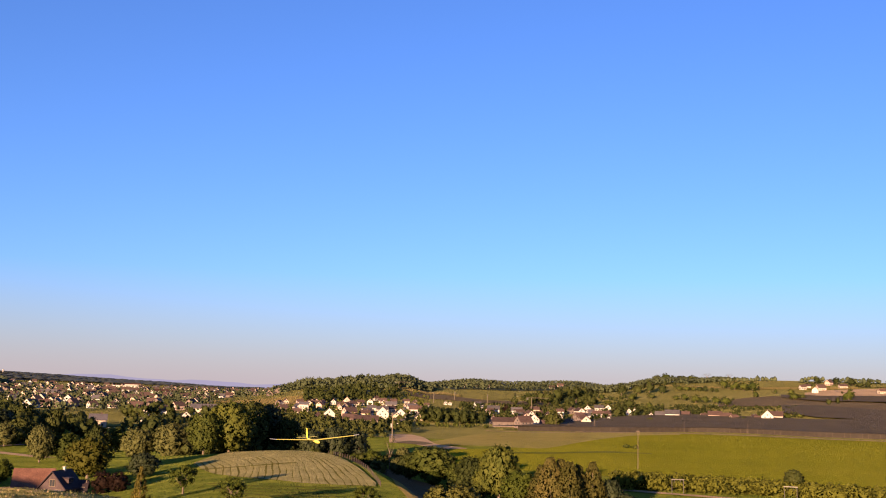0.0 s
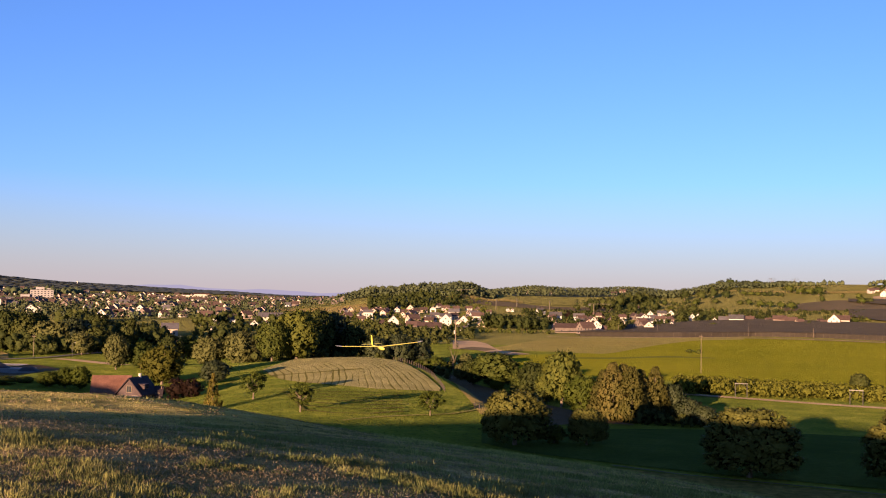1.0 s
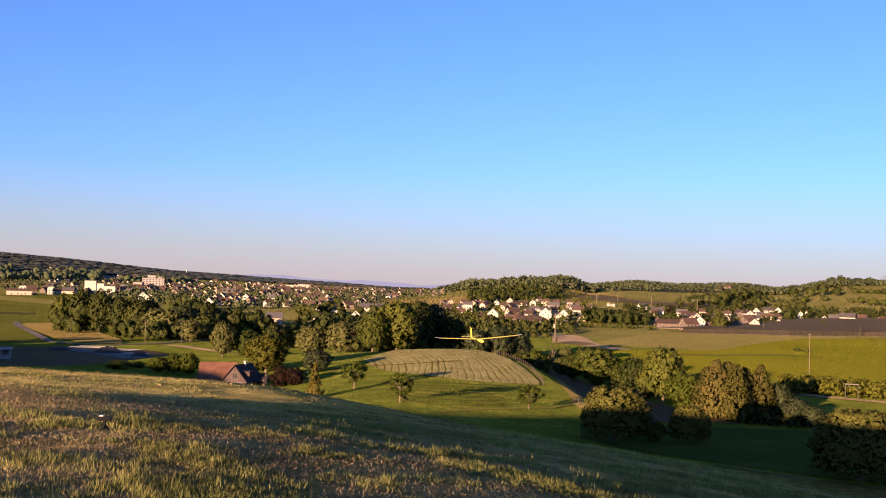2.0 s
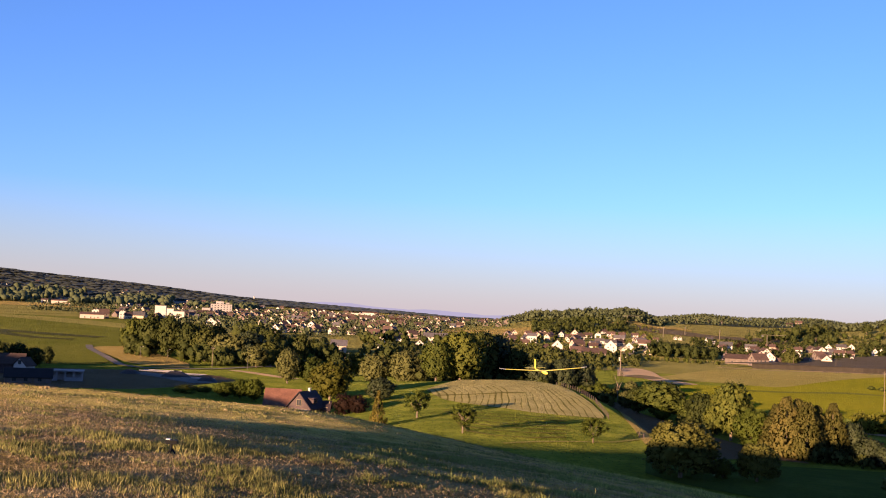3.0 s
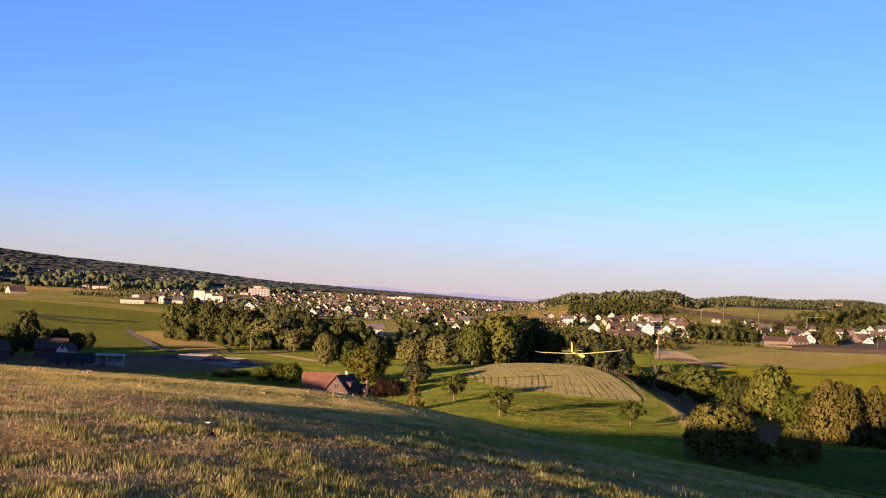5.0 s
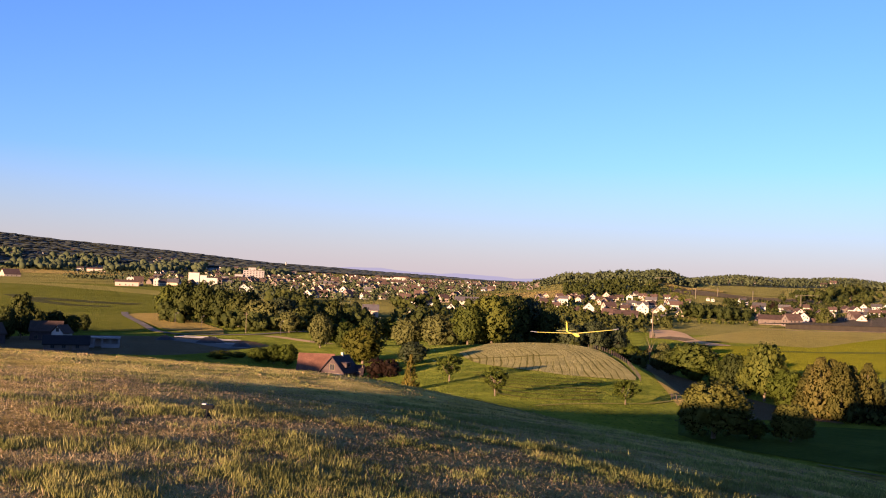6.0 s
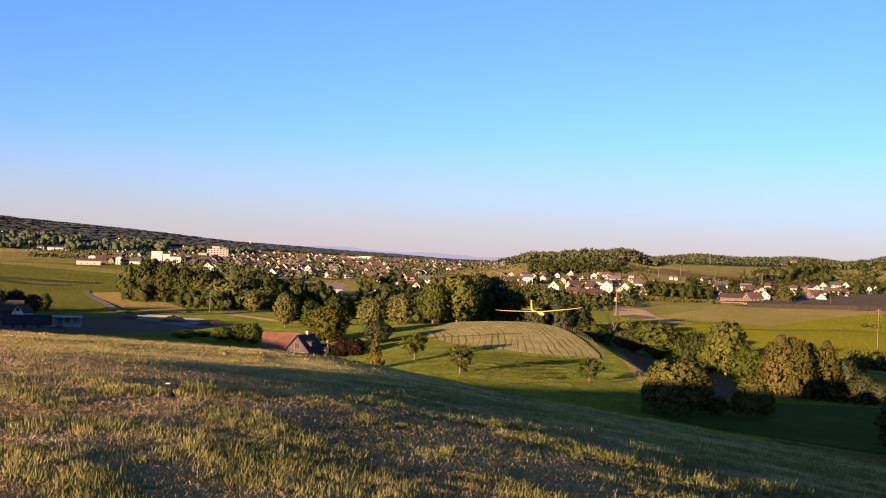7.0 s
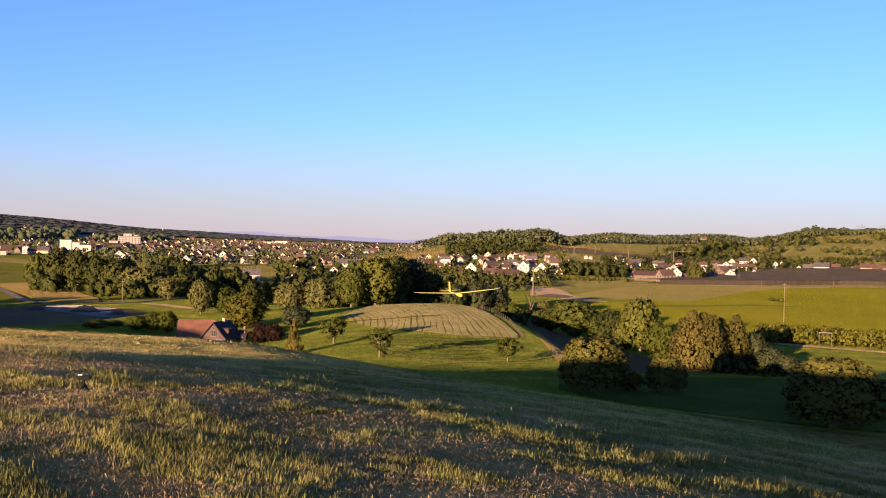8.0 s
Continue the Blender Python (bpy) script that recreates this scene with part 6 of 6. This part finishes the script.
# ---- the small stand in the grass ----
M_BLACK = mat("black_plastic", [(0.004, 0.004, 0.004), (0.007, 0.007, 0.007)], 8, 0.6, spec=0.1)
stand = new("camera_stand")
bm = bmesh.new()
rod(bm, (0, 0, 0.04), (0, 0, 0.15), 0.02, 0.018, 10)
part("column", bm, M_BLACK, stand)
for k in range(3):
    bm = bmesh.new()
    a = k * 2.1 + 0.4
    rod(bm, (0, 0, 0.1), (0.075 * math.cos(a), 0.075 * math.sin(a), -0.02), 0.012, 0.009, 7)
    part("leg", bm, M_BLACK, stand)
bm = bmesh.new()
vv = box(bm, -0.09, 0.09, -0.06, 0.06, 0.15, 0.21)
bmesh.ops.bevel(bm, geom=bm.edges[:], offset=0.012, segments=2, affect="EDGES")
part("housing", bm, M_BLACK, stand)
bm = bmesh.new()
box(bm, -0.085, -0.015, -0.05, 0.03, 0.213, 0.228)
bmesh.ops.bevel(bm, geom=bm.edges[:], offset=0.006, segments=2, affect="EDGES")
part("top_plate", bm, M_WHITE, stand, "white top plate")
stand.matrix_basis = pose(*spot(27.18, 13.2, 0.0), 0, 0, 20) @ Matrix.Scale(0.85, 4)
tagged(stand, "small black stand with a white top in the grass", "stand")

# ---- grass of the hilltop ----
M_GRASS = mat("grass_blades", [(0.066, 0.075, 0.018), (0.14, 0.138, 0.038), (0.25, 0.222, 0.078)], 1.1, 0.7, island=0.2, fine=5, spec=0.03)
M_STRAW = mat("straw_blades", [(0.1056, 0.0774, 0.0378), (0.2024, 0.1514, 0.0765), (0.3344, 0.2596, 0.1440)], 1.1, 0.75, island=0.3, fine=5, spec=0.03)
# brighter copy of the green blades, its colour lifted against the slope's shade
M_SLOPELIFT = mat("lifted_slope_blades", [(0.145, 0.165, 0.034), (0.27, 0.285, 0.066), (0.42, 0.4, 0.115)], 1.1, 0.7, island=0.2, fine=5, spec=0.03)
M_MULCH = mat("dry_mulch", [(0.1200, 0.0839, 0.0440), (0.2280, 0.1633, 0.0880), (0.3720, 0.2760, 0.1540)], 1.1, 0.85, island=0.4, fine=5, spec=0.03)
M_GREEN = mat("green_blades", [(0.075, 0.098, 0.022), (0.15, 0.168, 0.043), (0.26, 0.258, 0.08)], 1.1, 0.7, island=0.2, fine=5, spec=0.03)
stand_x, stand_y, _ = spot(27.18, 13.2)


def cover(x, y):
    """How green the turf is: high in the clumps, low on the bare mulch between them."""
    big = np.sin(x * 0.9 + 1.6 * np.sin(y * 0.55 + 0.4)) + np.sin(y * 1.05 + 1.5 * np.sin(x * 0.7 + 1))
    mid = np.sin(x * 2.7 + 2 * np.sin(y * 1.9)) + np.sin(y * 3.1 + 1.8 * np.sin(x * 1.8 + 1))
    small = np.sin(x * 7.1 + 2 * np.sin(y * 5.3)) * np.sin(y * 6.7 + 2 * np.sin(x * 4.9 + 1))
    return 0.55 * big + 0.75 * mid + 0.8 * small


def blades(name, label, seed, tufts, per, tall, wide, d0, d1, material, power, patch, dry, az0=-22, az1=46, close=0.04):
    """Tufts of bent blades; they stand thicker and higher where the turf is green."""
    rng = np.random.default_rng(seed)
    a = np.radians(rng.uniform(az0, az1, tufts))
    d = d0 + (d1 - d0) * rng.uniform(0, 1, tufts) ** power
    x, y = -np.sin(a) * d, np.cos(a) * d
    green = cover(x, y)
    k = (green * patch + rng.normal(size=tufts) * 0.45) > dry
    k &= np.hypot((x - stand_x) * 0.891 + (y - stand_y) * 0.454, ((y - stand_y) * 0.891 - (x - stand_x) * 0.454 + 0.3) * 0.45) > 0.2
    x, y, d, green = x[k], y[k], d[k], green[k]
    n = len(x)
    size = (rng.uniform(0.5, 1.0, n) + 0.7 * rng.uniform(0, 1, n) ** 4) * (0.72 + 0.32 * np.clip(green, -1.2, 1.9))
    x, y, d, size = (np.repeat(q, per) for q in (x, y, d, size))
    m = len(x)
    x = x + rng.normal(size=m) * close * (1 + d / 20)
    y = y + rng.normal(size=m) * close * (1 + d / 20)
    z = height(x, y) - 0.01
    h = tall * size * rng.uniform(0.5, 1.15, m)
    w = wide * (0.7 + d / 18) * rng.uniform(0.7, 1.3, m)
    t = rng.uniform(0, 2 * np.pi, m)
    lean, lt = h * rng.uniform(0.05, 0.75, m), rng.uniform(0, 2 * np.pi, m)
    side = np.stack([np.cos(t) * w, np.sin(t) * w, np.zeros(m)], -1)
    base, tip = np.stack([x, y, z], -1), np.stack([x + np.cos(lt) * lean, y + np.sin(lt) * lean, z + h], -1)
    v = np.stack([base - side, base + side, tip], 1).reshape(-1, 3)
    f = np.arange(3 * m).reshape(-1, 3)
    return tagged(new(name, mesh_of(name, v, f, material)), label, "grass", kind="stuff")


blades("grass", "short green grass tufts on the mown hilltop", 31, 20000, 20, 0.066, 0.0046, 6, 15, M_GRASS, 1.0, 1.1, 0.45, close=0.03)
blades("dry_grass", "dry straw-coloured grass stubble on the mown hilltop", 32, 19000, 14, 0.05, 0.0041, 6, 15, M_STRAW, 1.0, -0.7, -0.45, -6, 46)
blades("grass", "green grass on the shaded side of the hilltop", 35, 16000, 14, 0.06, 0.0047, 6, 26, M_GREEN, 0.9, 0.9, 0.1, -24, 18, close=0.03)
blades("grass", "green grass down the shaded slope, coloured brighter to lift the shade", 38, 14000, 11, 0.075, 0.0056, 13, 60, M_SLOPELIFT, 0.75, 0.4, -0.7, -24, 7)
blades("grass", "taller tufts that catch the low sun", 39, 2200, 14, 0.1, 0.0036, 9, 19, M_GREEN, 0.9, 0.5, 0.3, -12, 17, close=0.035)
blades("grass", "short green grass on the back of the hill", 36, 9000, 12, 0.06, 0.0044, 14, 30, M_GRASS, 1.0, 0.9, 0.4)
blades("dry_grass", "dry stubble on the back of the hill", 37, 17000, 10, 0.05, 0.0044, 14, 30, M_STRAW, 1.0, -0.7, -0.3)
blades("grass", "short green grass towards the hill's edge", 33, 13000, 9, 0.06, 0.0058, 28, 62, M_GRASS, 0.9, 0.6, -0.2)
blades("dry_grass", "dry grass stubble towards the hill's edge", 34, 13000, 9, 0.055, 0.0058, 28, 62, M_MULCH, 0.9, -0.5, -0.4)


def straws(seed, count, middle=None):
    """Cut straws that lie on the ground."""
    rng = np.random.default_rng(seed)
    a, d = np.radians(rng.uniform(-22, 46, count)), 6 + 20 * rng.uniform(0, 1, count) ** 1.1
    x, y = -np.sin(a) * d, np.cos(a) * d
    k = -cover(x, y) + rng.normal(size=count) * 0.4 > 0.1
    x, y, d = x[k], y[k], d[k]
    if middle:  # a loose heap
        sx, sy, _ = spot(*middle)
        x, y = sx + rng.normal(size=count) * 0.55, sy + rng.normal(size=count) * 0.8
        d = np.hypot(x, y)
    m = len(x)
    t, ln, w = rng.uniform(0, 2 * np.pi, m), rng.uniform(0.008, 0.026, m), rng.uniform(0.0006, 0.0012, m) * (1 + d / 14)
    z = height(x, y) + rng.uniform(0.004, 0.028, m)
    u, v = np.stack([np.cos(t) * ln, np.sin(t) * ln, rng.normal(size=m) * 0.015], -1), np.stack([-np.sin(t) * w, np.cos(t) * w, w], -1)
    c = np.stack([x, y, z], -1)
    quad = np.stack([c - u - v, c + u - v, c + u + v, c - u + v], 1).reshape(-1, 3)
    return tagged(new("loose_straw", mesh_of("loose_straw", quad, np.arange(4 * m).reshape(-1, 4), M_STRAW if middle else M_MULCH)), "loose dry straws lying on the mown ground", "straw", kind="stuff")


straws(41, 90000)
for az, d in ((24.6, 11.6), (22.4, 12.4), (16.0, 9.0), (9.0, 8.5), (33.0, 15.0), (4.0, 7.0)):
    straws(int(az * 10), 700, (az, d))
